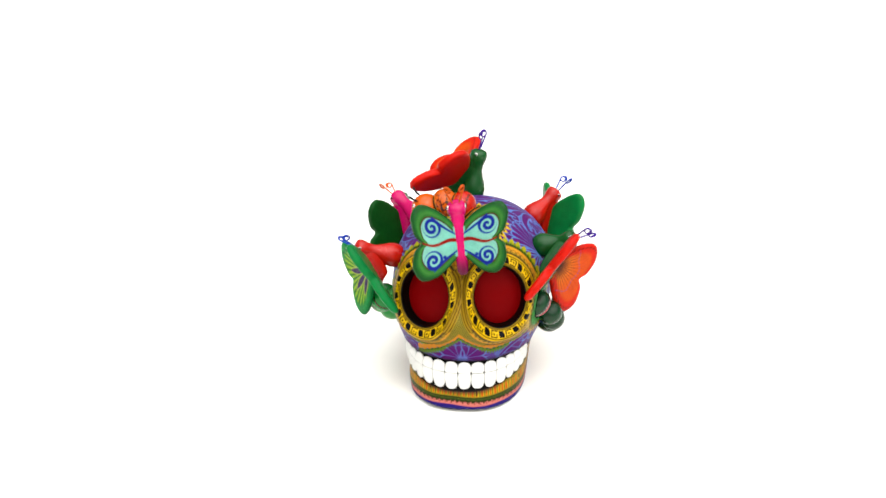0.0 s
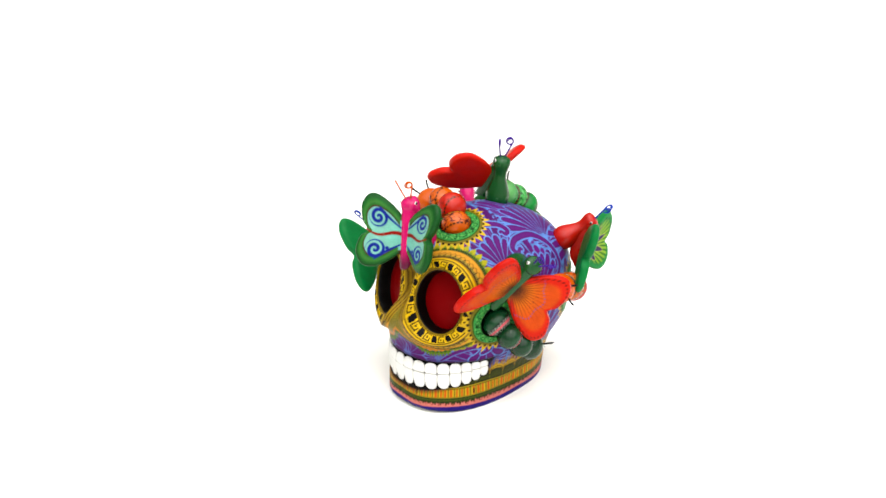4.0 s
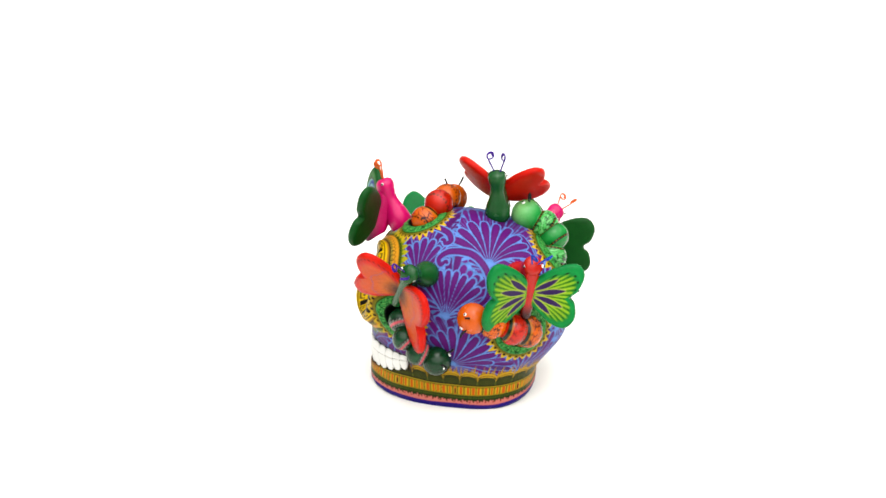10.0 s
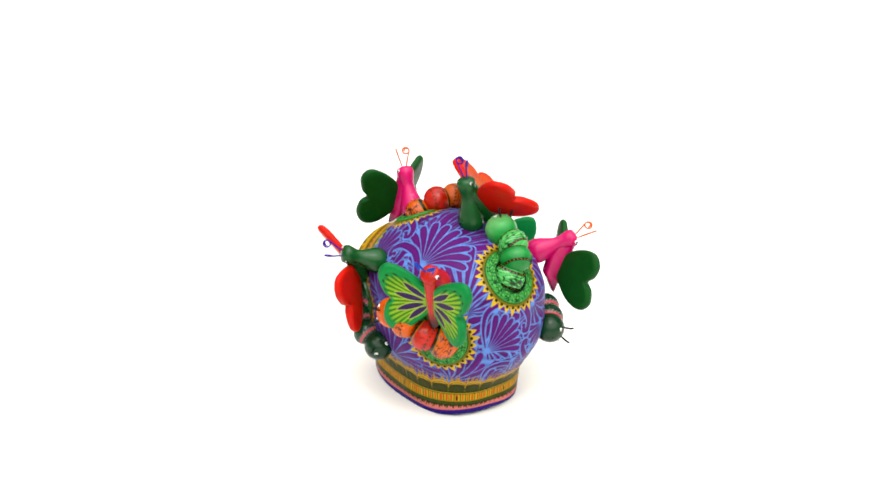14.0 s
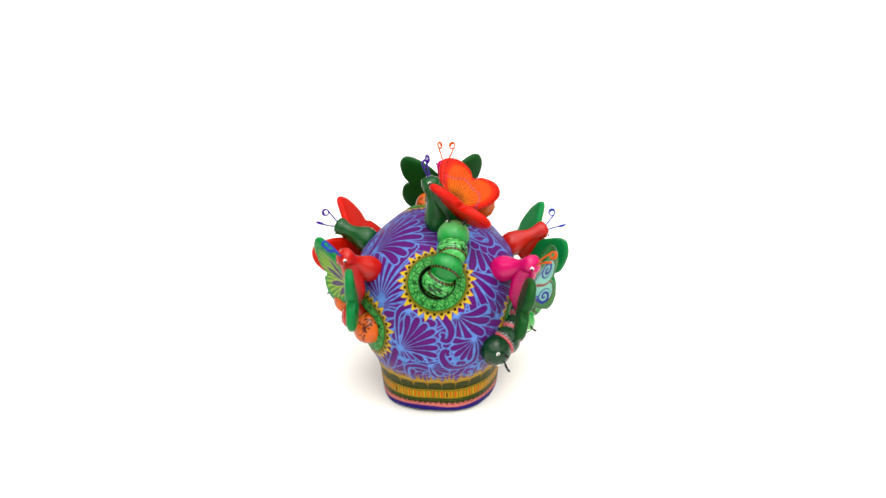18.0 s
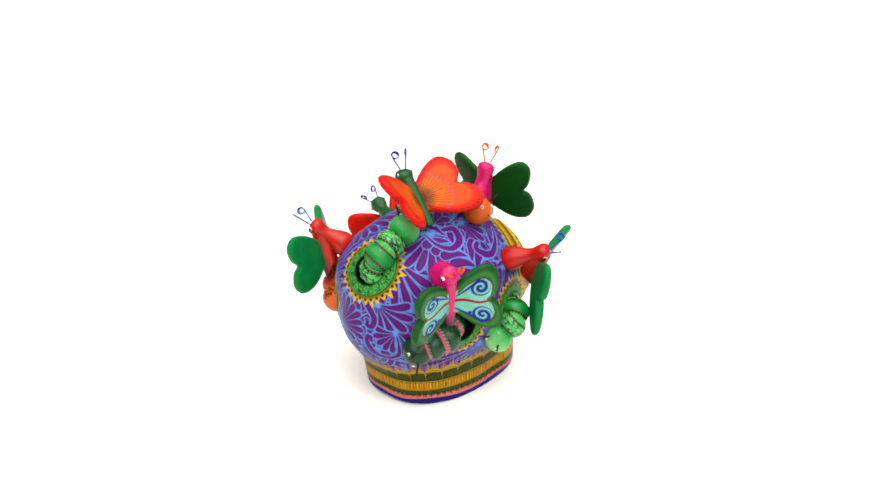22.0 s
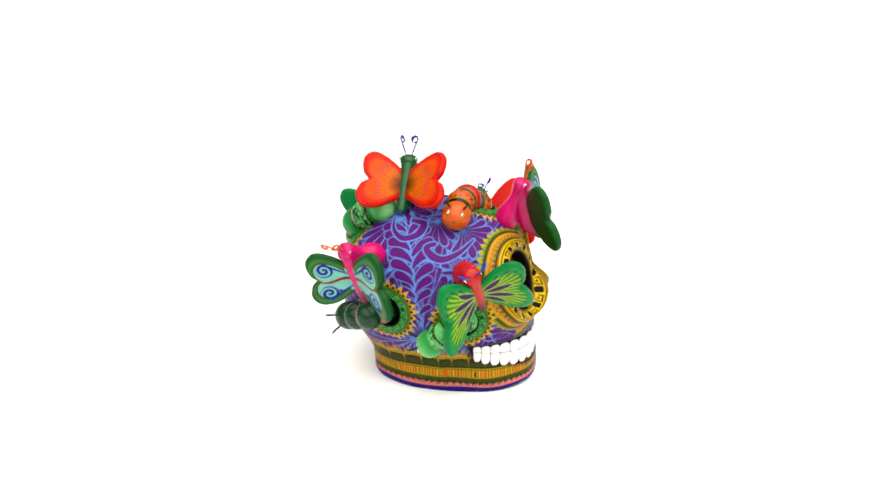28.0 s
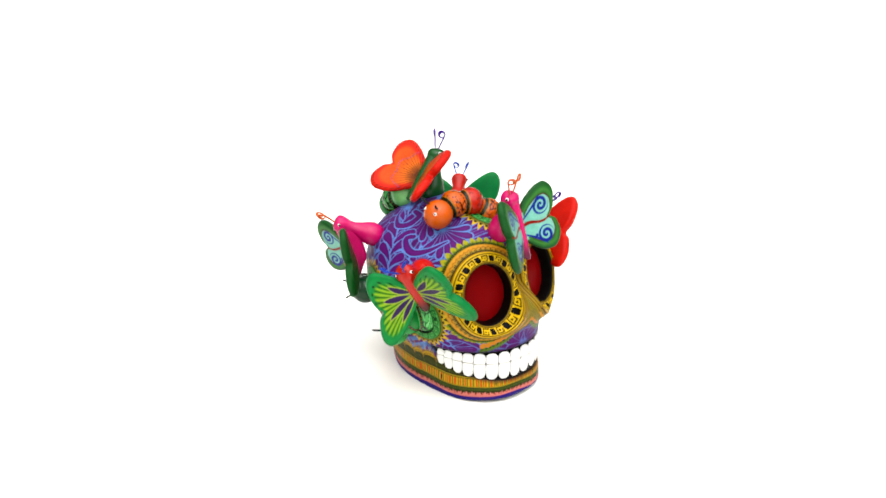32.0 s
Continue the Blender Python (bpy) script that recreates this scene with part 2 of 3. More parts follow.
def sprig(c, leaf, stem):
    """Drop-shaped petals in pairs along a stem, their round ends outward and forward."""
    p = np.array(stem) / 1000
    run = np.concatenate([[0], np.cumsum(np.linalg.norm(np.diff(p, axis=0), axis=1))])
    where = lambda d: np.array([np.interp(d, run, p[:, k]) for k in range(3)])
    d, side = run[-1] - 0.006, 1
    while d > 0.002:
        root = where(d)
        centre, nn, tx, ty = on_shell(root)
        along = where(min(d + 0.006, run[-1])) - where(d - 0.004)
        g = math.atan2(along @ ty, along @ tx)
        a, b, r = local(centre, nn, tx, ty)
        at = np.nonzero(r < 0.03)[0]
        length = min(0.0240, 0.011 + 0.25 * d)
        path = [(length * u * math.cos(g + side * (0.42 + 0.50 * u)), length * u * math.sin(g + side * (0.42 + 0.50 * u))) for u in np.linspace(0.08, 0.88, 9)]
        wide = [0.0040 * min(1.0, 0.10 + (u / 0.75) ** 0.9) * length / 0.0225 for u in np.linspace(0.08, 0.88, 9)]
        q = stroke(a[at], b[at], path, wide)
        back = [(-0.009 * math.cos(g), -0.009 * math.sin(g)), (0, 0), (0.006 * math.cos(g), 0.006 * math.sin(g))]
        stalk = stroke(a[at], b[at], back, [0.0011, 0.0011, 0.0009])
        lay(c, leaf, at, np.minimum(q - 0.0009, stalk), q, r[at] * 600)
        d, side = d - 0.0052, -side


def plume(c, leaf, root, tip, hook, count):
    """A fan of drop-shaped purple strokes on blue, with a scroll bent over it where hook is not 0."""
    centre, nn, tx, ty = on_shell(np.array(root) / 1000)
    d = np.array(tip) / 1000 - centre
    d0, size = math.atan2(d @ ty, d @ tx), np.linalg.norm(d)
    a, b, r = local(centre, nn, tx, ty)
    at = np.nonzero(r < size * 1.3)[0]
    a, b = a[at], b[at]
    u, v = a * math.cos(d0) + b * math.sin(d0), b * math.cos(d0) - a * math.sin(d0)
    half = 1.12
    lo, hi = (-half, half) if hook == 0 else (-0.62 * half, 0.62 * half)
    rnd = random.Random(int(1000 * abs(root[0]) + root[2]))
    ground, purple = np.full(len(at), 9.0), np.full(len(at), 9.0)
    gap = 0.00065
    for k in range(count):
        g = lo + (hi - lo) * k / (count - 1) - (0.12 * hook)
        end = size * (0.70 + 0.30 * math.cos(g * 1.15)) * rnd.uniform(0.93, 1.03) * (0.80 if hook else 1.0)
        pts, wid = [], []
        room = max(0.0009, min(0.0034, end * 0.84 * (hi - lo) / (count - 1) / 2 - gap))
        for s in np.linspace(0.16, 1, 11):
            g1 = g * (0.66 + 0.34 * s)
            w = room * min(1.0, (s / 0.80) ** 1.25)
            pts.append(((end - room) * s * math.cos(g1), (end - room) * s * math.sin(g1)))
            wid.append(max(0.0, min(w, (end - room) * s * (hi - lo) / (count - 1) / 2 - gap * 0.8)) * (1 if s < 0.97 else 0.85))
        q = stroke(u, v, pts, wid)
        purple = np.minimum(purple, q)
        ground = np.minimum(ground, q - 0.0013)
        ground = np.minimum(ground, stroke(u, v, [(0, 0), pts[4], pts[9]], [0.0014, 0.0013, 0.0010]))
    if hook:
        bend = [(0.10, 0.9), (0.45, 1.02), (0.78, 0.88), (0.99, 0.52), (1.08, 0.12), (1.05, -0.28), (0.95, -0.50), (0.84, -0.46), (0.83, -0.30)]
        bend = [(size * p * math.cos(hook * q * 0.92), size * p * math.sin(hook * q * 0.92)) for p, q in bend]
        fine = closed_curve(bend + bend[:1], 80)[:64]
        w = np.interp(np.linspace(0, 1, 64), [0, 0.25, 0.55, 0.8, 1.0], [0.0004, 0.0020, 0.0030, 0.0022, 0.0014]) * min(1.0, size / 0.034)
        q = stroke(u, v, fine, w)
        ground = np.minimum(ground, q - 0.0013)
        purple = np.where(q < 0.0011, q, purple)
    lay(c, leaf, at, ground, purple, r[at] * 650 + 3 * u / size)


def shell_paint():
    n = len(BASE)
    x, y, z = BASE.T
    second = np.full(n, 9.0)
    best, ang_b, r_b, cell_b = np.full(n, 9.0), np.zeros(n), np.zeros(n), np.zeros(n, int)
    for i, (o, tip) in enumerate(FANS):
        c, nn, tx, ty = on_shell(np.array(o) / 1000)
        d = np.array(tip) / 1000 - c
        d0 = math.atan2(d @ ty, d @ tx)
        a, b, r = local(c, nn, tx, ty)
        ang = (np.arctan2(b, a) - d0 + math.pi) % (2 * math.pi) - math.pi
        cost = r * (1 + 2.6 * (1 - np.cos(ang))) * (0.035 / np.linalg.norm(d)) ** 0.9 + 0.2 * (np.abs(ang) > 2.0) * (r > 0.004)
        m = cost < best
        second = np.where(m, best, np.minimum(second, cost))
        best[m], ang_b[m], r_b[m], cell_b[m] = cost[m], ang[m], r[m], i
    step = 0.31
    arch = ang_b - 0.30 * np.sin(ang_b) * np.clip((r_b - 0.012) / 0.04, 0, 1)
    leaf, curl = np.zeros(n), np.zeros(n)
    border = second - best
    for off in (0.0, 0.5, 0.25, 0.75):
        k = np.round(arch / step - off) + off
        s = r_b * np.abs(arch - k * step)
        key = cell_b * 64 + np.floor(k + 16 + off).astype(int) % 64
        reach = np.zeros(len(FANS) * 64)
        core = (s < 0.0012) & (border > 0.0012)
        np.maximum.at(reach, key[core], r_b[core])
        uneven = 1 - 0.10 * (0.5 + 0.5 * np.sin(k * 5.1 + cell_b * 1.7))
        end = np.minimum(reach[key] - 0.0008, 0.085) * uneven
        if off == 0.0:
            w = np.clip(np.maximum(r_b * step / 2 - 0.0008, r_b * step * 0.27), 0, 0.0026)
            first_end = end
        elif off == 0.5:
            w = np.clip(r_b * step / 2 - 0.0026 - 0.0009, 0, 0.0026)
        else:
            w = np.clip(r_b * step / 4 - 0.0026 - 0.0008, 0, 0.0024)
        tip_w = np.clip(end * step / 2 - 0.0006, 0.001, 0.0030)
        u = np.clip((r_b - (end - 1.3 * tip_w)) / (1.3 * tip_w), 0, 1)
        w = w * np.sqrt(np.maximum(0, 1 - u * u))
        pet = soft(s - w, 0.00035) * (w > 0.0001) * (r_b < end) * (end > 0.006)
        leaf = np.maximum(leaf, pet)
        # thin pale stroke along the middle of the broad petals
        curl = np.maximum(curl, soft(np.abs(s - w * 0.45) - 0.00022, 0.0002) * (w > 0.0025) * (u <= 0) * ((k * 3 + cell_b) % 3 < 1))
    # strokes that fill the tips between petals
    gap = (leaf < 0.5) & (border > 0.0016) & (r_b > first_end + 0.0012)
    leaf = np.where(gap, np.maximum(leaf, soft(np.abs(np.sin(arch / step * math.pi * 2 + r_b * 500)) - 0.62, 0.2)), leaf)
    c = np.tile(np.asarray(SKY), (n, 1)) * (0.85 + 0.15 * np.sin(r_b * 700 + ang_b * 17))[:, None]
    leaf = leaf * (1 - soft(border - 0.0009, 0.0004)) * (1 - 0.55 * curl)
    shade = np.asarray(PURPLE) * (1 + 0.18 * np.sin(cell_b * 2.3 + arch * 9))[:, None]
    c = c * (1 - leaf[:, None]) + shade * leaf[:, None]
    for root, tip, hook, count in PLUMES:
        plume(c, leaf, root, tip, hook, count)
    for stem in SPRIGS:
        sprig(c, leaf, stem)
    for points in SCROLLS:
        scroll(c, leaf, points)
    lift = 0.00012 * (1 - leaf)

    # lower bands
    zz, z = z, np.where(z < 0.044, (z + 0.003 - rocker(z, y)) * 44 / (47 - 1000 * rocker(z, y)), z)
    arc = np.interp(np.arctan2(y - 0.0, x * 1.35), np.linspace(-math.pi, math.pi, 9), np.linspace(-0.215, 0.215, 9))
    hand = 0.0004 * np.sin(arc * 61) + 0.0003 * np.sin(arc * 143 + 2)
    z = z + hand
    wave = np.abs(((arc / 0.0135 + 0.04 * np.sin(arc * 47)) % 1) - 0.5) * 2
    scal = np.sqrt(np.maximum(0, 1 - (1 - wave) ** 2))
    fringe = np.abs(((arc / 0.0019 + 0.2 * np.sin(arc * 700)) % 1) - 0.5) * 2
    spike = 0.0125 * fringe ** 0.6 * (0.65 + 0.35 * np.sin(arc * 1300 + 2 * np.sin(arc * 310)))
    c = mixc(c, (0.66, 0.44, 0.05), soft(z - (0.0310 + 0.0045 * scal + spike), 0.0006) * 0.75)
    c = mixc(c, (0.55, 0.33, 0.03), soft(z - (0.0312 + 0.0045 * scal + spike * 0.62)) * 0.9)
    c = mixc(c, (0.84, 0.50, 0.05), soft(z - (0.0316 + 0.0050 * scal + spike * 0.34)))
    c = mixc(c, (0.22, 0.13, 0.02), soft(np.abs(z - (0.0330 + 0.0050 * scal)) - 0.0003, 0.0002) * 0.7)
    c = mixc(c, (0.80, 0.55, 0.03), soft(np.abs(z - (0.0318 + 0.0050 * scal)) - 0.0005))
    c = mixc(c, (0.66, 0.38, 0.03), soft(z - (0.0304 + 0.0052 * scal)))
    c = mixc(c, (0.85, 0.62, 0.04), soft(np.abs(z - (0.0288 + 0.0055 * scal)) - 0.0004, 0.0002))
    c = mixc(c, (0.20, 0.16, 0.015), soft(np.abs(z - (0.0298 + 0.0053 * scal)) - 0.0003, 0.0002) * 0.8)
    c = mixc(c, (0.10, 0.11, 0.012), soft(z - (0.0276 + 0.0058 * scal)))
    c = mixc(c, (0.20, 0.23, 0.03), soft(z - (0.0266 + 0.0060 * scal)))
    c = mixc(c, (0.36, 0.37, 0.05), soft(z - (0.0258 + 0.0050 * scal), 0.0008) * (0.35 + 0.5 * wave))
    c = mixc(c, (0.05, 0.07, 0.012), soft(np.abs(np.sin(arc * 2300 + z * 300)) - 0.3, 0.2) * soft(z - (0.0262 + 0.0054 * scal)) * 0.45)
    c = mixc(c, (0.035, 0.05, 0.01), soft(0.06 - wave, 0.05) * soft(z - 0.0330) * (1 - soft(z - 0.0245)) * 0.7)
    c = mixc(c, (0.03, 0.035, 0.006), soft(np.abs(z - 0.0243) - 0.0005))
    c = mixc(c, (0.62, 0.47, 0.02), soft(z - 0.0236))
    c = mixc(c, (0.05, 0.05, 0.01), soft(np.abs(z - 0.0222) - 0.00035, 0.0002))
    pitch = 0.0047
    cell = arc / pitch + 0.10 * np.sin(arc * 410) + 0.06 * np.sin(arc * 1130)
    tick = np.abs((cell % 1) - 0.5) * 2
    odd = 0.5 + 0.5 * np.sin(np.floor(cell) * 2.4)
    inside = soft(z - 0.0219) * (1 - soft(z - 0.0146 - 0.0006 * np.sin(np.floor(cell) * 3.1)))
    c = mixc(c, (0.60, 0.47, 0.03), inside)
    c = mixc(c, (0.92, 0.68, 0.03), inside * soft(tick - 0.62, 0.08))
    c = mixc(c, (0.86, 0.22, 0.012), inside * soft(tick - 0.36 - 0.10 * odd, 0.08))
    c = mixc(c, (0.06, 0.055, 0.012), inside * soft(0.86 - tick, 0.08) * (0.40 + 0.45 * odd))
    c = mixc(c, (0.03, 0.02, 0.006), inside * soft(tick - 0.3, 0.1) * soft(np.abs(z - 0.0180) - 0.0022) * (np.floor(cell) % 11 == 3))
    c = mixc(c, (0.06, 0.10, 0.014), soft(z - 0.0142))
    c = mixc(c, (0.42, 0.36, 0.03), soft(np.abs(z - 0.0144) - 0.00045))
    c = mixc(c, (0.16, 0.22, 0.03), soft(np.abs(z - 0.0119) - 0.0008) * (((arc / 0.0019) % 1) < 0.6))
    jag = 0.0011 * np.sin(arc * 2600) + 0.0008 * np.sin(arc * 1130 + 1)
    c = mixc(c, (0.02, 0.025, 0.006), soft(z - (0.0094 + jag)) * 0.7)
    c = mixc(c, (1.0, 0.36, 0.30), soft(z - (0.0086 + jag * 0.8)))
    c = mixc(c, (0.35, 0.02, 0.02), soft(np.hypot(z - 0.0074, (((arc / 0.0062) % 1) - 0.5) * 0.0062) - 0.0007) * 0.7)
    c = mixc(c, (0.05, 0.025, 0.34), soft(z - 0.0050 - 0.0006 * np.sin(arc * 90)))
    z = zz

    # eyes: rings of ornament round two openings
    for (place, side) in EYES:
        ctr = np.array(place) / 1000
        tx, ty, nn = eye_axes(side)
        v = BASE - ctr
        a, b, h = v @ tx, v @ ty, v @ nn
        er = np.hypot(a / EYE_A, b / EYE_B) + 1e-9
        d = np.where((y < 0.0) & (np.abs(h) < 0.05), np.hypot(a, b) * (1 - 1 / er), 1.0)
        flat = np.clip((0.0105 - d) / 0.0085, 0, 1)
        flat = flat * flat * (3 - 2 * flat)
        eye_shift.append((nn, -h * flat, d))
        yield_eye.append((ctr, d, a, b))
    d1, d2 = yield_eye[0][1], yield_eye[1][1]
    near = np.where(d1 < d2, 0, 1)
    d = np.minimum(d1, d2)
    a = np.where(near == 0, yield_eye[0][2], yield_eye[1][2])
    b = np.where(near == 0, yield_eye[0][3], yield_eye[1][3])
    th = np.arctan2(b / EYE_B, a / EYE_A)
    d = np.where(d > 0, d * 0.82, d)
    under = np.clip((-np.sin(th) - 0.35) * 1.5, 0, 1)
    out = 0.0150 - 0.0022 * under
    d = np.where(d > 0.0066, 0.0066 + (d - 0.0066) * (1 - 0.10 * under), d)
    scal_e = np.abs(np.sin(th * 33))
    petal_e = np.abs(((th / (2 * math.pi) * 40) % 1) - 0.5) * 2
    c = mixc(c, (0.62, 0.58, 0.03), soft(d - (out + 0.0012 + 0.0024 * (1 - petal_e) ** 0.8 * (1 - under))) * soft(petal_e - 0.82, 0.1))
    c = mixc(c, (0.30, 0.42, 0.02), soft(d - (out + 0.0012 * scal_e)))
    c = mixc(c, (0.05, 0.09, 0.01), soft(d - out - 0.0002) * soft(0.25 - np.abs(np.sin(th * 66 + 0.6)), 0.12) * (1 - soft(d - out + 0.002)))
    c = mixc(c, (0.95, 0.50, 0.05), soft(d - (out - 0.0014)))
    c = mixc(c, (0.24, 0.15, 0.02), soft(np.abs(d - out + 0.0035 + 0.0004 * np.sin(th * 50)) - 0.0003, 0.0003) * 0.7)
    hatch = np.sin(th * 150) * 0.5 + 0.5
    c = mixc(c, (0.56, 0.42, 0.07), soft(d - 0.0104))
    c = mixc(c, (0.05, 0.045, 0.015), soft(d - 0.0102 + 0.0010 * np.sin(th * 47)) * (1 - soft(d - 0.0082)) * soft(0.5 - hatch, 0.1))
    c = mixc(c, (0.07, 0.05, 0.012), soft(np.abs(d - 0.0087) - 0.0004))
    c = mixc(c, (0.55, 0.3, 0.015), soft(d - 0.0083))
    c = mixc(c, YELLOW, soft(d - 0.0076))
    c = mixc(c, (0.1, 0.06, 0.01), soft(np.abs(d - 0.0066) - 0.00028, 0.0002))
    mid_nose = (np.abs(x - 0.002) < 0.012) * (z > 0.080) * (z < 0.125) * (y < -0.04) * (1 - soft(d - 0.0066))
    c = mixc(c, (0.60, 0.40, 0.03), mid_nose * soft(d - 0.0145))
    for ring in (0.0078, 0.0094, 0.0112):
        c = mixc(c, (0.13, 0.08, 0.012), mid_nose * soft(np.abs(d - ring) - 0.00028, 0.0002))
    cell = th / (2 * math.pi) * 26
    cu, cv = cell % 1, np.clip((d - 0.0014) / 0.0046, 0, 1)
    band = soft(d - 0.0060) * (1 - soft(d - 0.0014))
    odd = (np.floor(cell) % 2) == 1
    block = (np.abs(cu - 0.5 - 0.25 * (cv - 0.5)) < 0.40 - 0.2 * np.abs(cv - 0.5)) & (cv > 0.06) & (cv < 0.94)
    q = np.maximum(np.abs(cu - 0.5), np.abs(cv - 0.5) * 0.95)
    key = ((q > 0.28) & (q < 0.45)) | (q < 0.14)
    key &= ~((cu > 0.5) & (np.abs(cv - 0.35) < 0.12))
    c = mixc(c, BLACK, band * np.where(odd, block, key * 0.85))
    c = mixc(c, (0.1, 0.06, 0.01), soft(np.abs(d - 0.0010) - 0.0003, 0.0002))
    c = mixc(c, BLACK, soft(d - 0.0005, 0.0003))
    rim = np.clip(1 - np.abs(d - 0.004) / 0.011, 0, 1)
    lift += 0.0032 * rim * rim * (3 - 2 * rim) * (d < 0.1)
    for k in (0, 1):
        nn, s, dd = eye_shift[k]
        eye_shift[k] = (nn, s - 0.0135 * soft(dd + 0.0013, 0.0010), dd)
    lift += 0.0006 * soft(np.abs(d - 0.0074) - 0.0007, 0.0004) + 0.0004 * soft(np.abs(d - 0.0012) - 0.0006, 0.0004)
    chin = (y < -0.045) * soft(z - 0.070, 0.004) * (1 - soft(z - 0.044, 0.002)) * (d > 0.0152)
    c = mixc(c, PURPLE, chin * 0.4)
    # lip below the eyes: orange chevron
    lip = z - np.interp(x * 1000, [-46, -31, -14, -5, 3, 11, 20, 28, 38, 50], [52, 55, 62, 70, 78, 71, 64, 61, 62, 66]) / 1000
    mid = (y < -0.05) & (d > 0.0126) & (np.abs(x - 0.003) < 0.040)
    c = mixc(c, (0.22, 0.36, 0.03), mid * soft(np.abs(lip + 0.0045) - 0.0024 - 0.0012 * np.sin(x * 2800)))
    c = mixc(c, (0.06, 0.13, 0.015), mid * soft(np.abs(lip + 0.0034) - 0.0006 - 0.0005 * np.sin(x * 2100)) * 0.8)
    c = mixc(c, (0.85, 0.38, 0.04), mid * soft(np.abs(lip) - 0.0024 + 0.0006 * np.sin(x * 1300)))

    nose = (y < -0.05) * (np.abs(x - 0.002) < 0.022) * (d > 0.0122) * soft(0.0006 - lip) * (z < 0.12)
    c = mixc(c, (0.46, 0.38, 0.06), nose)
    c = mixc(c, (0.07, 0.06, 0.015), nose * soft(np.abs(np.sin(x * 1900 + z * 900)) - 0.42, 0.2) * 0.8)
    # round openings with caterpillars
    for k, (place, rad) in enumerate(HOLES):
        ctr, nn, tx, ty = on_shell(np.array(place) / 1000)
        a, b, r = local(ctr, nn, tx, ty)
        th = np.arctan2(b, a)
        rad = rad / 1000
        w = 0.0088 if k in (2, 3) else 0.007
        d = r - rad
        petal = np.abs(((th / (2 * math.pi) * 28) % 1) - 0.5) * 2
        c = mixc(c, (0.92, 0.66, 0.04), soft(d - (w + 0.0030 + 0.0078 * (1 - petal) ** 0.9 * (0.8 + 0.2 * np.sin(th * 9))), 0.0004))
        c = mixc(c, (0.33, 0.25, 0.02), soft(d - (w + 0.0030)))
        c = mixc(c, (0.03, 0.03, 0.008), soft(np.hypot(d - w - 0.0036, (petal - 0.0) * 0.0022) - 0.0011))
        c = mixc(c, (0.3, 0.36, 0.02), soft(d - (w + 0.0014)))
        c = mixc(c, (0.02, 0.06, 0.012), soft(np.abs(d - w - 0.0004) - 0.0004))
        c = mixc(c, HOLEGREEN, soft(d - w))
        sc = np.sin(th * 24 + 2.2 * np.sin(d * 900)) + 0.9 * np.sin(d * 1700 + 2 * np.sin(th * 11))
        c = mixc(c, (0.012, 0.1, 0.02), soft(d - w + 0.0008) * soft(np.abs(sc) - 0.38, 0.12))
        c = mixc(c, (0.3, 0.7, 0.2), soft(d - w + 0.0008) * soft(0.95 - sc, 0.2) * 0.6)
        c = mixc(c, (0.02, 0.12, 0.02), soft(np.abs(d - 0.0006) - 0.0004))
        c = mixc(c, BLACK, soft(d - 0.0004))
        lift += 0.0007 * soft(np.abs(d - w * 0.5) - w * 0.5, 0.0006)
        lift -= 0.011 * soft(d + 0.0012, 0.0011)

    # mouth
    phi = pg.ravel()
    side = np.abs((phi - 1.5 * math.pi + math.pi) % (2 * math.pi) - math.pi) / MOUTH_END
    top, low, _seam = tooth_line(np.clip(side, 0, 1))
    gap = np.maximum(np.maximum(low - 0.0012 - z, z - top - 0.0012), (side - 1.025) * 0.055)
    c = mixc(c, (0.05, 0.02, 0.05), soft(gap - 0.0018, 0.0018) * (y < 0) * 0.7)
    c = mixc(c, BLACK, soft(gap, 0.0007) * (y < 0))
    lift -= 0.0012 * soft(gap, 0.001) * (y < 0)
    return c, lift


EYE_A, EYE_B = 0.0216, 0.0260
eye_shift = []


def eye_axes(side):
    """Across, upward and outward axes of an eye's plane."""
    tx, ty = np.array((1.0, 0.27 * side, 0.0)), np.array((0.0, 0.25, 1.0))
    tx /= np.linalg.norm(tx)
    ty -= tx * (ty @ tx)
    ty /= np.linalg.norm(ty)
    return tx, ty, np.cross(tx, ty)


MOUTH_END = 1.18
yield_eye = []


def tooth_line(s):
    """Top and bottom of the teeth, by the share of the way to the corner of the mouth."""
    seam = 0.0355 + 0.0048 * s * s
    return seam + 0.0103 * (1 - 0.46 * s * s), seam - 0.0166 * (1 - 0.50 * s * s), seam


paint, lift = shell_paint()
# uneven hand-built clay
lift = lift + 0.0005 * np.sin(BASE[:, 0] * 95 + 1) * np.sin(BASE[:, 1] * 80) + 0.0004 * np.sin(BASE[:, 2] * 150 + BASE[:, 0] * 60) * np.sin(BASE[:, 1] * 120 + 2)
SURFACE = BASE + NORMAL * lift[:, None]
(n1, s1, d1), (n2, s2, d2) = eye_shift
# the bridge of the nose lies back between the eyes
bx, by, bz = BASE.T
high = np.clip((bz - 0.084) / 0.024, 0, 1)
high = high * high * (3 - 2 * high) * np.clip((0.136 - bz) / 0.016, 0, 1)
rimside = np.clip((np.minimum(d1, d2) - 0.002) / 0.0085, 0, 1)
SURFACE[:, 1] += 0.014 * high * rimside * np.exp(-((bx - 0.0022) / 0.011) ** 2) * (by < 0)
SURFACE = SURFACE + np.where((d1 < d2)[:, None], n1 * s1[:, None], n2 * s2[:, None])
link("skull_shell", mesh_of("skull_shell", SURFACE, grid_faces(ROWS, COLS), paint), PAINT, skull, "purple clay shell painted with fine floral ornament")

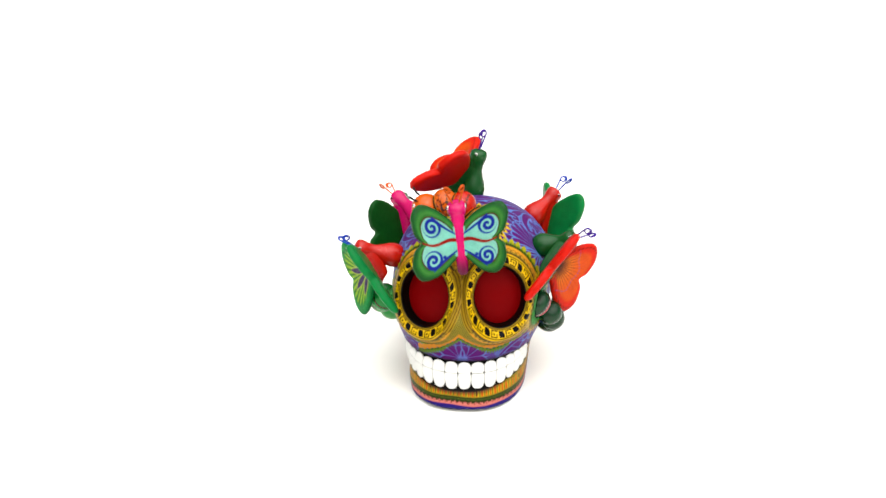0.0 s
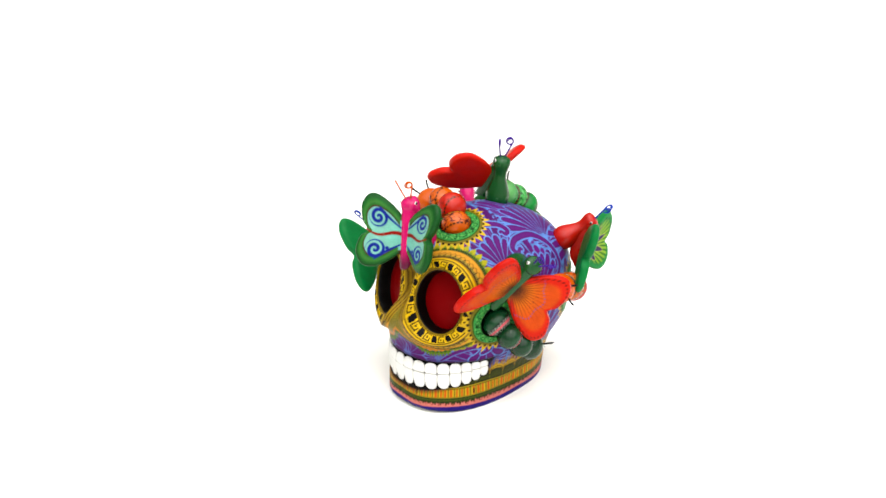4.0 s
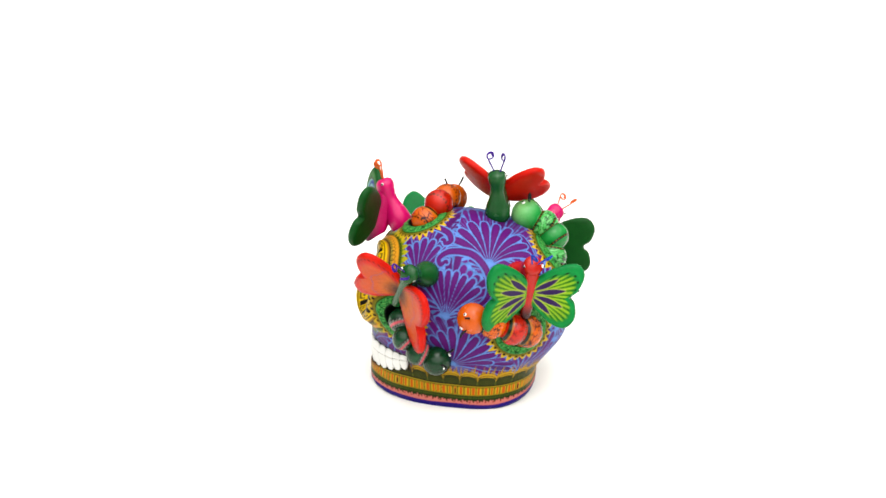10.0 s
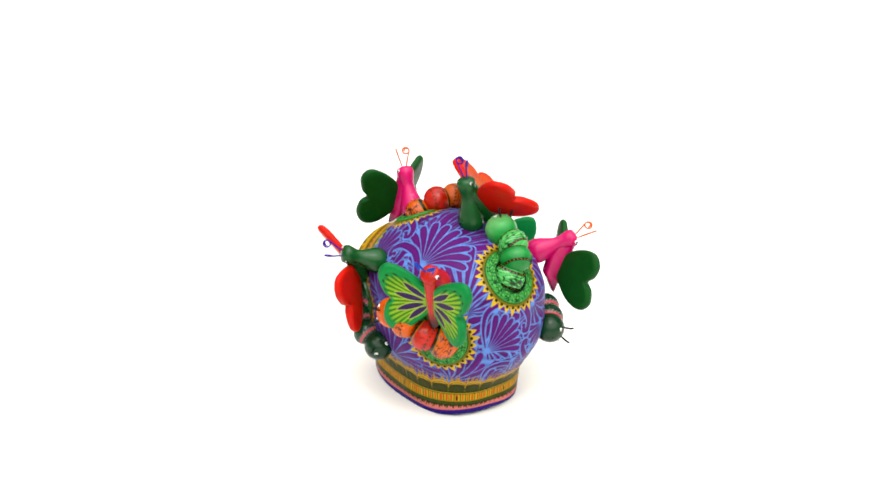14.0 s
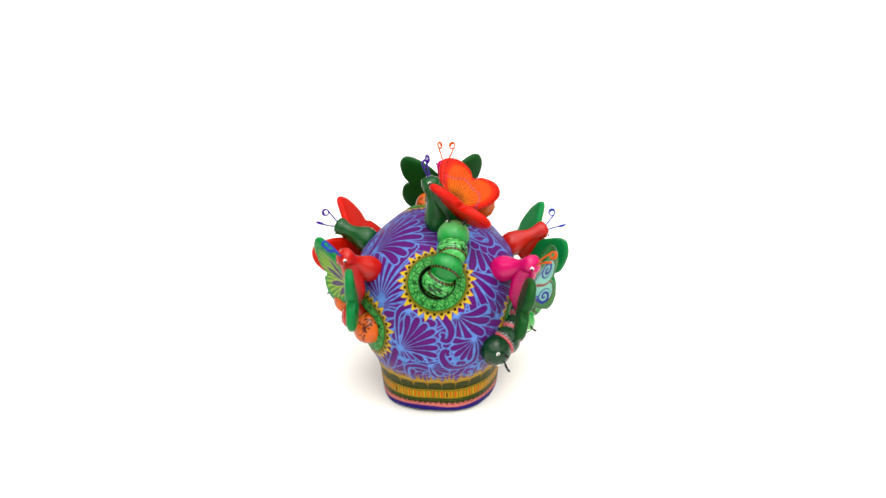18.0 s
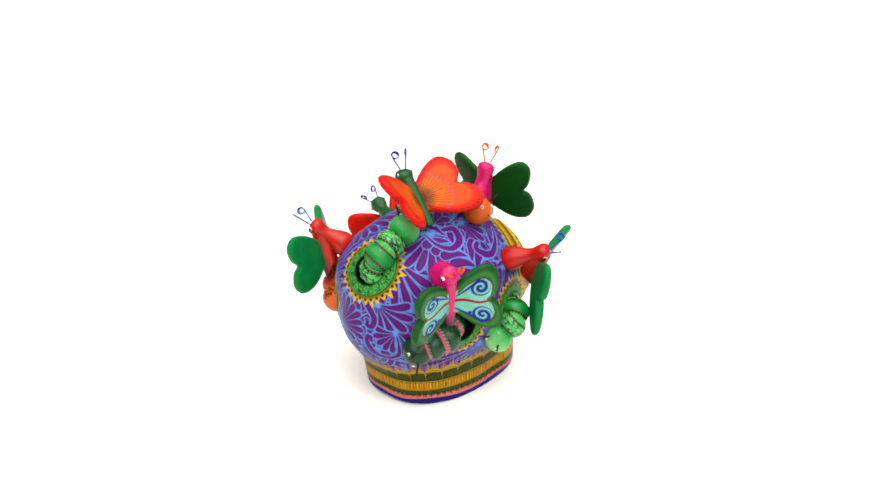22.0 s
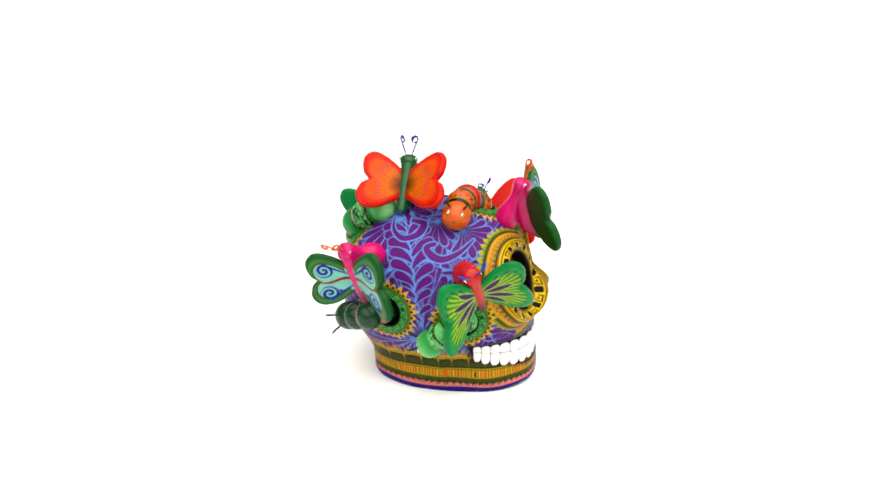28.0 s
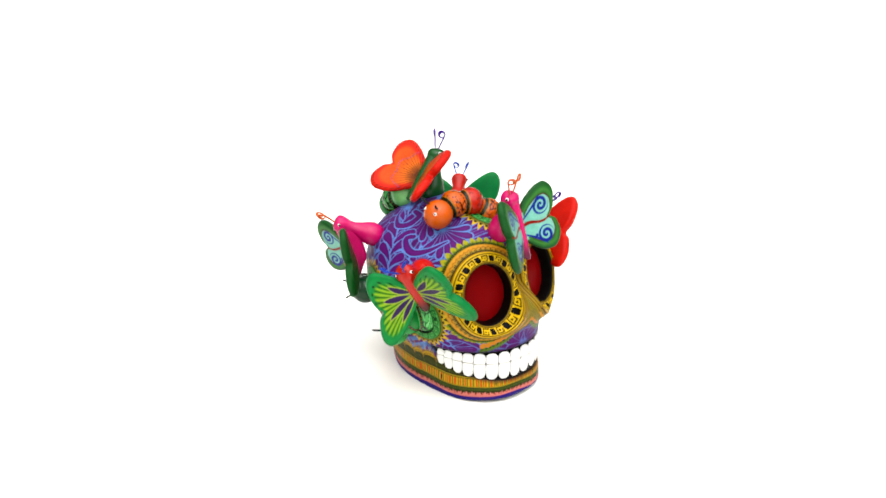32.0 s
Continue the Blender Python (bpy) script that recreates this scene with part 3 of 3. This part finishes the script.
# red plates at the back of the eye openings
for (place, side), (ctr, *_rest) in zip(EYES, yield_eye):
    tx, ty, nn = eye_axes(side)
    rr, aa = np.meshgrid(np.linspace(0.001, 1, 24), np.linspace(0, 2 * math.pi, 64, endpoint=False), indexing="ij")
    rr, aa = rr.ravel(), aa.ravel()
    bulge = 0.003 * (1 - rr ** 2) + 0.0012 * np.sin(aa * 2 + 3 * rr) * rr * (1 - rr)
    at = ctr + np.outer(rr * np.cos(aa) * EYE_A * 1.10, tx) + np.outer(rr * np.sin(aa) * EYE_B * 1.10, ty) + np.outer(bulge - 0.0100, nn)
    link("eye_socket", mesh_of("eye_socket", at, grid_faces(24, 64)), SOCKET_RED, skull, "deep red glossy hollow of the eye")

# teeth: two rows round the mouth
_, tf, tu = ball((0, 0, 0), np.eye(3), 18, 28)
tu = tu[:, [1, 2, 0]]
sq = np.sign(tu) * np.abs(tu) ** 0.7
power = np.where(sq[:, 2] > 0, 2.3, 14.0)[:, None]
sq /= np.maximum(1e-6, (np.abs(sq) ** power).sum(1) ** (1 / power[:, 0]))[:, None]
sq[:, 0] *= 1 - 0.04 * np.clip(-sq[:, 2], 0, 1) ** 2
TOOTH = mesh_of("tooth", sq * 0.5, tf)
TOOTH.materials.append(ENAMEL)
ph_line = np.linspace(0, MOUTH_END, 400)
s_mouth = np.interp(0.040, profile_at(np.linspace(0, 8, 801))[:, 0], np.linspace(0, 8, 801))
line = shell_points(np.full(400, s_mouth), 1.5 * math.pi + ph_line)
run = np.concatenate([[0], np.cumsum(np.linalg.norm(np.diff(line, axis=0), axis=1))])
share = np.array([1.0, 1.0, 0.98, 0.94, 0.88, 0.8, 0.72, 0.62])
edge = np.concatenate([[0], np.cumsum(share)]) / share.sum() * run[-1]
for side in (1, -1):
    for k in range(8):
        mid_run = (edge[k] + edge[k + 1]) / 2
        wide = edge[k + 1] - edge[k]
        at = np.array([np.interp(mid_run, run, line[:, j]) for j in range(3)])
        nxt = np.array([np.interp(mid_run + 0.001, run, line[:, j]) for j in range(3)])
        t = (nxt - at) / np.linalg.norm(nxt - at)
        out = np.cross(t, (0, 0, 1.0))
        top, low, seam = (float(v[0]) for v in tooth_line(np.array([(k + 0.5) / 8])))
        for z0, z1, flip in ((seam + 0.0003, top, 1), (low, seam - 0.0003, -1)):
            ob = link("tooth", TOOTH, ENAMEL, skull)
            jit = random.uniform(-0.0003, 0.0003)
            m = Matrix(((t[0] * wide * 0.985, out[0] * 0.0036, 0, at[0] - out[0] * 0.0004), (t[1] * wide * 0.985, out[1] * 0.0036, 0, at[1] - out[1] * 0.0004),
                        (0, 0, z1 - z0 + jit, (z0 + z1) / 2), (0, 0, 0, 1)))
            m = m @ Matrix.Diagonal((flip, 1, flip, 1))
            if side < 0:
                m = Matrix.Diagonal((-1, 1, 1, 1)) @ m @ Matrix.Diagonal((-1, 1, 1, 1))
            ob.matrix_basis = m


# ---- butterflies ----
OUTLINE = [(-0.05, 0.66), (0.22, 0.90), (0.55, 1.01), (0.85, 1.0), (1.02, 0.84), (0.97, 0.63), (0.83, 0.50), (0.97, 0.40), (1.02, 0.20), (0.85, 0.02), (0.55, -0.01), (0.26, 0.10), (-0.05, 0.34)]


def wing_paint(kind, p, q, r):
    """Colour of the painted face: p outward, q upward, r from the middle to the rim."""
    X, Y = p * 0.036, (q - 0.5) * 0.050
    dist, ang = np.hypot(X + 0.002, Y), np.arctan2(Y, X + 0.002)
    n = len(p)
    if kind == "spiral":
        c = np.tile(np.asarray((0.05, 0.27, 0.06)), (n, 1))
        c = mixc(c, (0.012, 0.12, 0.03), soft(0.93 - r, 0.06))
        c = mixc(c, (0.2, 0.5, 0.12), soft(np.abs(r - 0.80) - 0.02, 0.06) * 0.7)
        inner = np.where(p > 0.16, r - 0.70, p * 0.0 - 0.1 + np.abs(q - 0.5) - 0.18)
        c = mixc(c, (0.16, 0.05, 0.02), soft(inner - 0.02, 0.012))
        c = mixc(c, AQUA, soft(inner + 0.02, 0.012))
        c = mixc(c, (0.5, 0.85, 0.7), soft(0.012 - dist, 0.01) * soft(inner + 0.02, 0.012) * 0.5)
        for cx, cy, sgn in ((0.62, 0.72, 1), (0.62, 0.25, -1)):
            u, v = (p - cx) * 0.036, (q - cy) * 0.050 * sgn
            rho, al = np.hypot(u, v), np.arctan2(v, u)
            arm = np.abs(((rho / 0.0042 - al / (2 * math.pi)) % 1) - 0.5)
            c = mixc(c, BLUE, soft(0.20 - arm, 0.06) * soft(rho - 0.0072, 0.0004))
            stem = np.abs((q - cy) * sgn - (0.13 - 0.26 * np.clip((cx - p) / 0.6, 0, 1))) * 0.05 - 0.0015 * (0.4 + p)
            c = mixc(c, BLUE, soft(stem, 0.0004) * (p < cx) * (p > 0.06))
        c = mixc(c, (0.45, 0.02, 0.012), soft(np.abs(q - 0.5 - 0.035 * np.sin(p * 8)) * 0.05 - 0.0017 * (1.15 - p), 0.0003) * (p < 0.84))
        c = mixc(c, BLUE, soft(np.hypot((p - 0.38) * 0.036, (q - 0.27) * 0.05) - 0.0014, 0.0003))
    elif kind == "monarch":
        c = np.tile(np.asarray((1.0, 0.17, 0.003)), (n, 1))
        c = mixc(c, (1.1, 0.34, 0.006), soft(dist - 0.021, 0.006) * 0.8)
        c = mixc(c, (1.0, 0.045, 0.006), soft(0.74 - r, 0.06) * (p > 0.12))
        vein = np.abs(((ang / 0.13) % 1) - 0.5)
        fade = np.clip(1.2 - dist / 0.026, 0, 1)
        c = mixc(c, BLACK, soft(0.36 + 0.10 * (1 - fade) - vein, 0.06) * np.clip(fade * 1.6, 0, 1))
        c = mixc(c, BLACK, soft(dist - 0.0115, 0.0055) * 0.85)
        arcd = np.abs(dist - 0.0250 - 0.0012 * np.sin(ang * 9)) - 0.0006
        c = mixc(c, (0.30, 0.16, 0.42), soft(arcd, 0.0003) * (((ang / 0.085) % 1) < 0.45) * (r < 0.9) * 0.85)
        dots = np.hypot((r - 0.90) * 0.02, (((ang / 0.07) % 1) - 0.5) * 0.0024) - 0.0005
        c = mixc(c, (0.06, 0.01, 0.01), soft(dots, 0.0003) * (p > 0.2))
    else:
        c = np.tile(np.asarray((0.010, 0.40, 0.11)), (n, 1))
        c = mixc(c, (0.03, 0.62, 0.16), soft(np.abs(r - 0.86) - 0.03, 0.06) * 0.5)
        inner = np.where(p > 0.12, r - 0.72, -0.1)
        c = mixc(c, (0.10, 0.52, 0.05), soft(inner - 0.03, 0.05))
        c = mixc(c, (0.30, 0.62, 0.03), soft(inner + 0.08, 0.08) * 0.75)
        ray = np.abs(((ang / 0.115) % 1) - 0.5)
        c = mixc(c, (0.62, 0.85, 0.05), soft(ray - 0.16, 0.08) * soft(inner - 0.02, 0.05) * np.clip(dist / 0.02, 0, 1) * 0.8)
        c = mixc(c, (0.02, 0.09, 0.015), soft(0.40 - ray, 0.05) * soft(inner - 0.02, 0.03) * 0.9)
        for a0, d0, d1 in ((0.66, 0.007, 0.027), (0.23, 0.007, 0.029), (-0.25, 0.007, 0.029), (-0.68, 0.007, 0.026)):
            tau = np.clip((dist - d0) / (d1 - d0), 0, 1)
            w = 0.0026 * np.sin(np.pi * tau) ** 0.8
            s = dist * np.abs(ang - a0)
            c = mixc(c, (0.70, 0.85, 0.12), soft(s - w - 0.0008, 0.0003) * (tau > 0) * (tau < 1))
            c = mixc(c, (0.095, 0.045, 0.20), soft(s - w, 0.0003) * (tau > 0) * (tau < 1))
        dots = np.hypot((r - 0.80) * 0.02, (((ang / 0.15) % 1) - 0.5) * 0.004) - 0.0006
        c = mixc(c, BLACK, soft(dots, 0.0003) * (p > 0.3) * (q > 0.55))
    return c


BACK = {"spiral": (0.018, 0.165, 0.030), "monarch": (0.90, 0.032, 0.010), "leafy": (0.010, 0.36, 0.11)}


def wing_mesh(kind, head, tail, upper, lower, out):
    edge = closed_curve(OUTLINE, 168)
    mid = np.array((0.48, 0.5))
    nr = 44
    rs = np.linspace(0.0002, 1, nr) ** 0.8
    pq = np.concatenate([mid + (edge - mid) * r for r in rs] + [mid + (edge - mid) * r for r in rs[::-1][1:]])
    r = np.concatenate([np.full(168, v) for v in rs] + [np.full(168, v) for v in rs[::-1][1:]])
    front = np.concatenate([np.ones(168 * nr, bool), np.zeros(168 * (nr - 1), bool)])
    p, q = pq.T
    inner = tail + np.outer(0.06 + 0.84 * q, head - tail)
    reach, foot, rise = 0.715, 0.235, 0.54
    outer = lower + np.outer((q - foot) / rise, upper - lower)
    pts = inner * (1 - p / reach)[:, None] + outer * (p / reach)[:, None]
    ax = (upper + lower) / 2 - (head + tail) / 2
    nrm = np.cross(ax, head - tail)
    nrm /= np.linalg.norm(nrm)
    if nrm @ out < 0:
        nrm = -nrm
    thick = 0.0041 * np.sqrt(np.maximum(0, 1 - r ** 14)) * (0.75 + 0.25 * p)
    curve = 0.0015 * (p - 0.4) ** 2 * 2
    pts = pts + nrm * (np.where(front, thick, -thick) + curve)[:, None]
    col = wing_paint(kind, p, q, r)
    rimc = {"spiral": (0.03, 0.2, 0.05), "monarch": (0.92, 0.035, 0.01), "leafy": (0.012, 0.40, 0.12)}[kind]
    col = mixc(col, rimc, soft(0.965 - r, 0.015))
    col = np.where(front[:, None], col, np.asarray(BACK[kind]))
    return mesh_of("wing", pts, grid_faces(2 * nr - 1, 168), col)


def wire_path(a, b, turn_axis, loop=0.0034, turns=1.6):
    """Straight wire that ends in a small curl."""
    a, b, turn_axis = (np.asarray(v, float) for v in (a, b, turn_axis))
    d = (b - a) / np.linalg.norm(b - a)
    side = np.cross(turn_axis, d)
    side /= np.linalg.norm(side)
    pts = [a + (b - a) * s for s in np.linspace(0, 1, 6)]
    for al in np.linspace(0, 2 * math.pi * turns, 26)[1:]:
        rr = loop * (1 - 0.35 * al / (2 * math.pi * turns))
        pts.append(b + d * rr * math.sin(al) + side * rr * (1 - math.cos(al)))
    return pts


WING_LABEL = {"spiral": "green wing painted with blue spirals on aqua", "monarch": "orange wing with black veins, red behind", "leafy": "green wing with purple leaf strokes on lime"}


PIN = [(0, 0.0080), (0.10, 0.0104), (0.22, 0.0110), (0.34, 0.0097), (0.46, 0.0075), (0.58, 0.0059), (0.68, 0.0058), (0.78, 0.0071), (0.87, 0.0081), (0.95, 0.0073), (0.985, 0.0045), (1, 0.0005)]


def body_points(start, crown, tail, head, across):
    """A solid body: a plump pin behind, drawn out to a narrow keel between the wings."""
    e = tail - start
    e = e - across * (e @ across)
    e /= np.linalg.norm(e)
    a = np.linspace(0, 2 * math.pi, 40, endpoint=False)
    pin, fp = lathe([(0, 0.001), (0.004, 0.006)] + PIN, start, crown, 36)
    rows = []
    for s, grow in [(0.0, 0.02), (0.0, 0.6), (0.012, 0.9)] + [(v, 1.0) for v in np.linspace(0.04, 1, 26)]:
        keel = tail + (head - tail) * s + e * 0.0016
        back = keel + (start + (crown - start) * (0.18 + 0.64 * s) - keel) * (0.34 + 0.66 * s)
        rp, rq = 0.0055 * grow, (0.0046 + 0.0014 * s) * grow
        ring = np.where((np.cos(a) < 0)[:, None], back, keel)
        rad = np.where(np.cos(a) < 0, rp, rq)
        rows.append(ring + rad[:, None] * (np.cos(a)[:, None] * e + np.sin(a)[:, None] * across))
    rows.append(np.tile((back + keel) / 2, (40, 1)))
    keels = np.concatenate(rows)
    return np.concatenate([pin, keels]), np.concatenate([fp, grid_faces(len(rows), 40) + len(pin)])


def butterfly(kind, colour, wire, head, tail, root, wings, label, tip=None, feel=0.0150, spread=0.42):
    head, tail, root = (np.array(v, float) / 1000 for v in (head, tail, root))
    base, nn, _, _ = on_shell(root)
    up = (head - tail) / np.linalg.norm(head - tail)
    wings = [tuple(np.array(v, float) / 1000 for v in w) for w in wings]
    across = (sum(wings[1]) - sum(wings[0])) / 2
    across = across - up * (across @ up)
    across /= np.linalg.norm(across)
    out = (head + tail) / 2 - base
    start = base - nn * 0.004
    crown = head + (head - start) / np.linalg.norm(head - start) * 0.0055
    face = np.cross(up, across)
    if face @ out < 0:
        face = -face
    pts, f = body_points(start, crown, tail, head, across)
    c1 = np.tile(np.asarray(colour), (len(pts), 1))
    if tip is not None:
        c1 = mixc(c1, tip, np.clip(1.5 - np.linalg.norm(pts - tail, axis=1) / 0.010, 0, 1))
    body = link("butterfly", mesh_of("butterfly", pts, f, c1), GLOSS, skull, label)
    for w in wings:
        link("wing", wing_mesh(kind, head, tail, w[0], w[1], out), WING, body, WING_LABEL[kind])
    ahead = (head - start) / np.linalg.norm(head - start)
    for s in (1, -1):
        a = crown - ahead * 0.0015 + across * 0.0022 * s
        d = ahead * 0.75 + up * 0.35 + across * spread * s
        d /= np.linalg.norm(d)
        v, f = tube(wire_path(a, a + d * feel, across * 0.75 + face * 0.65 * s), 0.00072)
        link("antenna", mesh_of("antenna", v, f), wire, body, "thin curled wire feeler")
        e = head + across * 0.0067 * s + ahead * 0.0012 + face * 0.001
        v, f, _ = ball(e, np.eye(3) * 0.0016, 10, 14)
        link("eye", mesh_of("eye", v, f), WHITE_DOT, body)
        v, f, _ = ball(e + (across * s + face * 0.2) * 0.0013, np.eye(3) * 0.0011, 8, 10)
        link("pupil", mesh_of("pupil", v, f), BLACK_DOT, body)
    return body


butterfly("spiral", PINK, WIRE_ORANGE, (-2, -61, 182), (5, -73, 131), (0, -49, 147), [((-25, -79, 174), (-22, -88, 143)), ((29, -66, 176), (30, -75, 147))], "pink butterfly with green and aqua wings on the brow", tip=(0.25, 0.01, 0.10))
butterfly("monarch", DKGREEN, WIRE_PURPLE, (3, 42, 198), (-26, 43, 160), (-4, 43, 161), [((-10, 69, 196), (-34, 69, 177)), ((-15, 15, 199), (-39, 13, 180))], "dark green butterfly with orange veined wings on the crown")
butterfly("monarch", DKGREEN, WIRE_PURPLE, (90, -9, 139), (66, -29, 102), (62, -2, 130), [((87, -42, 142), (66, -54, 115)), ((102, 4, 116), (88, -5, 86))], "dark green butterfly with orange veined wings at the temple")
butterfly("leafy", RED, WIRE_BLUE, (70, 87, 148), (62, 80, 102), (50, 68, 130), [((89, 65, 141), (83, 60, 108)), ((62, 114, 136), (62, 109, 107))], "red butterfly with green and lime wings behind the temple", tip=(0.12, 0.01, 0.008))
butterfly("spiral", PINK, WIRE_ORANGE, (-82, 79, 141), (-70, 67, 93), (-54, 58, 128), [((-79, 104, 125), (-73, 101, 98)), ((-95, 52, 132), (-93, 46, 100))], "pink butterfly with green and aqua wings at the back", tip=(0.25, 0.01, 0.10))
butterfly("leafy", RED, WIRE_BLUE, (-93, -31, 130), (-75, -36, 96), (-62, -18, 120), [((-85, -61, 131), (-64, -65, 102)), ((-106, -14, 113), (-96, -17, 78))], "red butterfly with green and lime wings at the cheek", tip=(0.12, 0.01, 0.008))


# ---- caterpillars ----
def segment_paint(kind, unit, k):
    ax, th = unit[:, 0], np.arctan2(unit[:, 2], unit[:, 1])
    n = len(ax)
    scr = np.sin(th * 7 + 3 * np.sin(ax * 9 + k)) + np.sin(ax * 16 + 2.5 * np.sin(th * 4 + k))
    if kind == "orange":
        c = np.tile(np.asarray((1.0, 0.24, 0.008) if k % 2 == 0 else (0.85, 0.045, 0.008)), (n, 1))
        c = mixc(c, (0.10, 0.025, 0.01), soft(np.abs(scr) - 0.42, 0.12) * (ax < 0.58) * (ax > -0.45) * (0.95 if k % 2 == 0 else 0.55))
        c = mixc(c, (0.025, 0.06, 0.012), soft(np.abs(ax - 0.64) - 0.10, 0.02))
        c = mixc(c, (0.62, 0.34, 0.02), soft(np.abs(ax - 0.49) - 0.03, 0.02))
        c = mixc(c, (0.025, 0.06, 0.012), soft(np.abs(ax + 0.50) - 0.05, 0.02) * (((th / 0.3) % 1) < 0.7))
    elif kind == "dark":
        c = np.tile(np.asarray((0.010, 0.11, 0.04)), (n, 1))
        c = mixc(c, (0.02, 0.18, 0.07), soft(np.abs(ax + 0.1) - 0.25, 0.2) * 0.6)
        lace = np.sin(th * 24 + 2 * np.sin(ax * 20)) * np.sin(ax * 48)
        c = mixc(c, (0.012, 0.05, 0.025), soft(np.abs(ax - 0.45) - 0.30, 0.03))
        c = mixc(c, (0.62, 0.62, 0.56), soft(np.abs(ax - 0.45) - 0.27, 0.03) * soft(0.16 - lace, 0.12) * 0.85)
        c = mixc(c, (0.92, 0.20, 0.24), soft(np.abs(ax - 0.47) - 0.085, 0.02))
    else:
        plain = k % 2 == 1
        c = np.tile(np.asarray((0.012, 0.42, 0.09) if plain else (0.16, 0.75, 0.20)), (n, 1))
        if plain:
            c = mixc(c, (0.10, 0.66, 0.18), soft(np.abs(ax) - 0.15, 0.2) * 0.5)
        else:
            c = mixc(c, (0.005, 0.055, 0.012), soft(np.abs(scr) - 0.46, 0.10) * (ax > -0.38) * (ax < 0.48) * 0.95)
            c = mixc(c, (0.42, 0.95, 0.42), soft(1.0 - scr, 0.2) * 0.6)
        for place in (0.56, -0.46):
            c = mixc(c, BLACK, soft(np.abs(ax - place) - 0.085, 0.015))
            c = mixc(c, (0.55, 0.40, 0.06), soft(np.hypot((ax - place) * 1.3, (((th / 0.26) % 1) - 0.5) * 0.26) - 0.05, 0.02))
    return c


HEAD = {"orange": (0.95, 0.22, 0.006), "dark": (0.010, 0.105, 0.035), "green": (0.03, 0.56, 0.12)}


def caterpillar(kind, beads, label, head_colour=None, chin=None, up=(0, 0, 1), crown=0.0):
    """Beads from the opening to the head: x, y, z, radius in mm."""
    pts = [np.array(b[:3], float) / 1000 for b in beads]
    rad = [b[3] / 1000 for b in beads]
    first = None
    for k in range(len(beads) - 1):
        d, s, u = frame_of(pts[k + 1] - pts[k], up)
        v, f, unit = ball(pts[k], np.stack([d * rad[k] * 0.92, s * rad[k], u * rad[k]]), 56, 84)
        me = mesh_of("segment", v, f, segment_paint(kind, unit, k))
        if first is None:
            first = link("caterpillar", me, GLOSS, skull, label)
        else:
            link("segment", me, GLOSS, first)
    d, s, u = frame_of(pts[-1] - pts[-2], up)
    n_out = on_shell(pts[-1])[1]
    v, f, unit = ball(pts[-1], np.stack([d * rad[-1], s * rad[-1], u * rad[-1]]), 30, 44)
    col = np.tile(np.asarray(head_colour or HEAD[kind]), (len(v), 1))
    if chin is not None:
        col = mixc(col, chin, np.clip(0.5 + unit[:, 0] * 0.8, 0, 1))
    link("head", mesh_of("head", v, f, col), GLOSS, first)
    n_out = n_out + np.array((0, 0, crown))
    top = n_out - d * (n_out @ d)
    top /= np.linalg.norm(top)
    sd = np.cross(d, top)
    for sg in (1, -1):
        e = d * 0.55 + sd * 0.5 * sg + top * 0.65
        e /= np.linalg.norm(e)
        v, f, _ = ball(pts[-1] + e * rad[-1] * 0.97, np.eye(3) * 0.0015, 10, 14)
        link("eye", mesh_of("eye", v, f), WHITE_DOT, first)
        v, f, _ = ball(pts[-1] + e * (rad[-1] * 0.97 + 0.0011), np.eye(3) * 0.0008, 8, 10)
        link("pupil", mesh_of("pupil", v, f), BLACK_DOT, first)
        a = pts[-1] + (top * 0.85 + sd * 0.42 * sg + d * 0.2) * rad[-1]
        b = a + (top * 0.8 + sd * 0.35 * sg + d * 0.35) * 0.0105
        v, f = tube([a + (b - a) * t + d * 0.0012 * math.sin(3 * t) for t in np.linspace(0, 1, 8)], 0.0009)
        link("antenna", mesh_of("antenna", v, f), WIRE_BLACK, first)
    m = d * 0.95 + top * 0.2
    v, f, _ = ball(pts[-1] + m / np.linalg.norm(m) * rad[-1] * 0.985, np.stack([d * 0.0006, sd * 0.0018, top * 0.0006]), 8, 12)
    link("mouth", mesh_of("mouth", v, f), BLACK_DOT, first)
    return first


caterpillar("orange", [(10, -20, 156, 13), (-4, -12, 167, 13), (-20, -9, 168, 12.5), (-37, -8, 162, 13)], "orange caterpillar with brown scrolls on top of the skull", up=(0, 1, 0.2))
caterpillar("dark", [(64, -25, 84, 12.5), (75, -20, 73, 11), (77, -8, 62, 11), (73, 7, 54, 12.5)], "dark green caterpillar with pink rings at the cheek", crown=1.6)
caterpillar("orange", [(54, 80, 82, 14), (66, 71, 88, 13), (75, 56, 96, 12.5), (78, 40, 100, 13)], "orange caterpillar with brown scrolls behind the temple")
caterpillar("green", [(-6, 88, 127, 14), (-13, 89, 142, 13.5), (-17, 80, 151, 13), (-17, 64, 159, 13.5)], "bright green caterpillar with black bands at the back", chin=(0.45, 0.95, 0.40))
caterpillar("dark", [(-58, 54, 79, 14), (-66, 66, 75, 13), (-61, 78, 71, 12.5), (-53, 88, 67, 13)], "dark green caterpillar with pink rings at the back")
caterpillar("green", [(-62, -18, 76, 13.5), (-77, -12, 75, 13), (-82, -2, 68, 12.5), (-75, 9, 56, 12.5)], "green caterpillar with black bands at the cheek", chin=(0.50, 0.98, 0.42), crown=1.6)


def motions():
    """The ornament turns about an upright axis."""
    rows = []
    for t, a in TURN:
        rows.append((t, pose(0, 0, 0, 0, 0, -a) @ pose(0.0139, -0.0008, 0.003, 0, 0, -9.0)))
    walk(skull, rows)


motions()
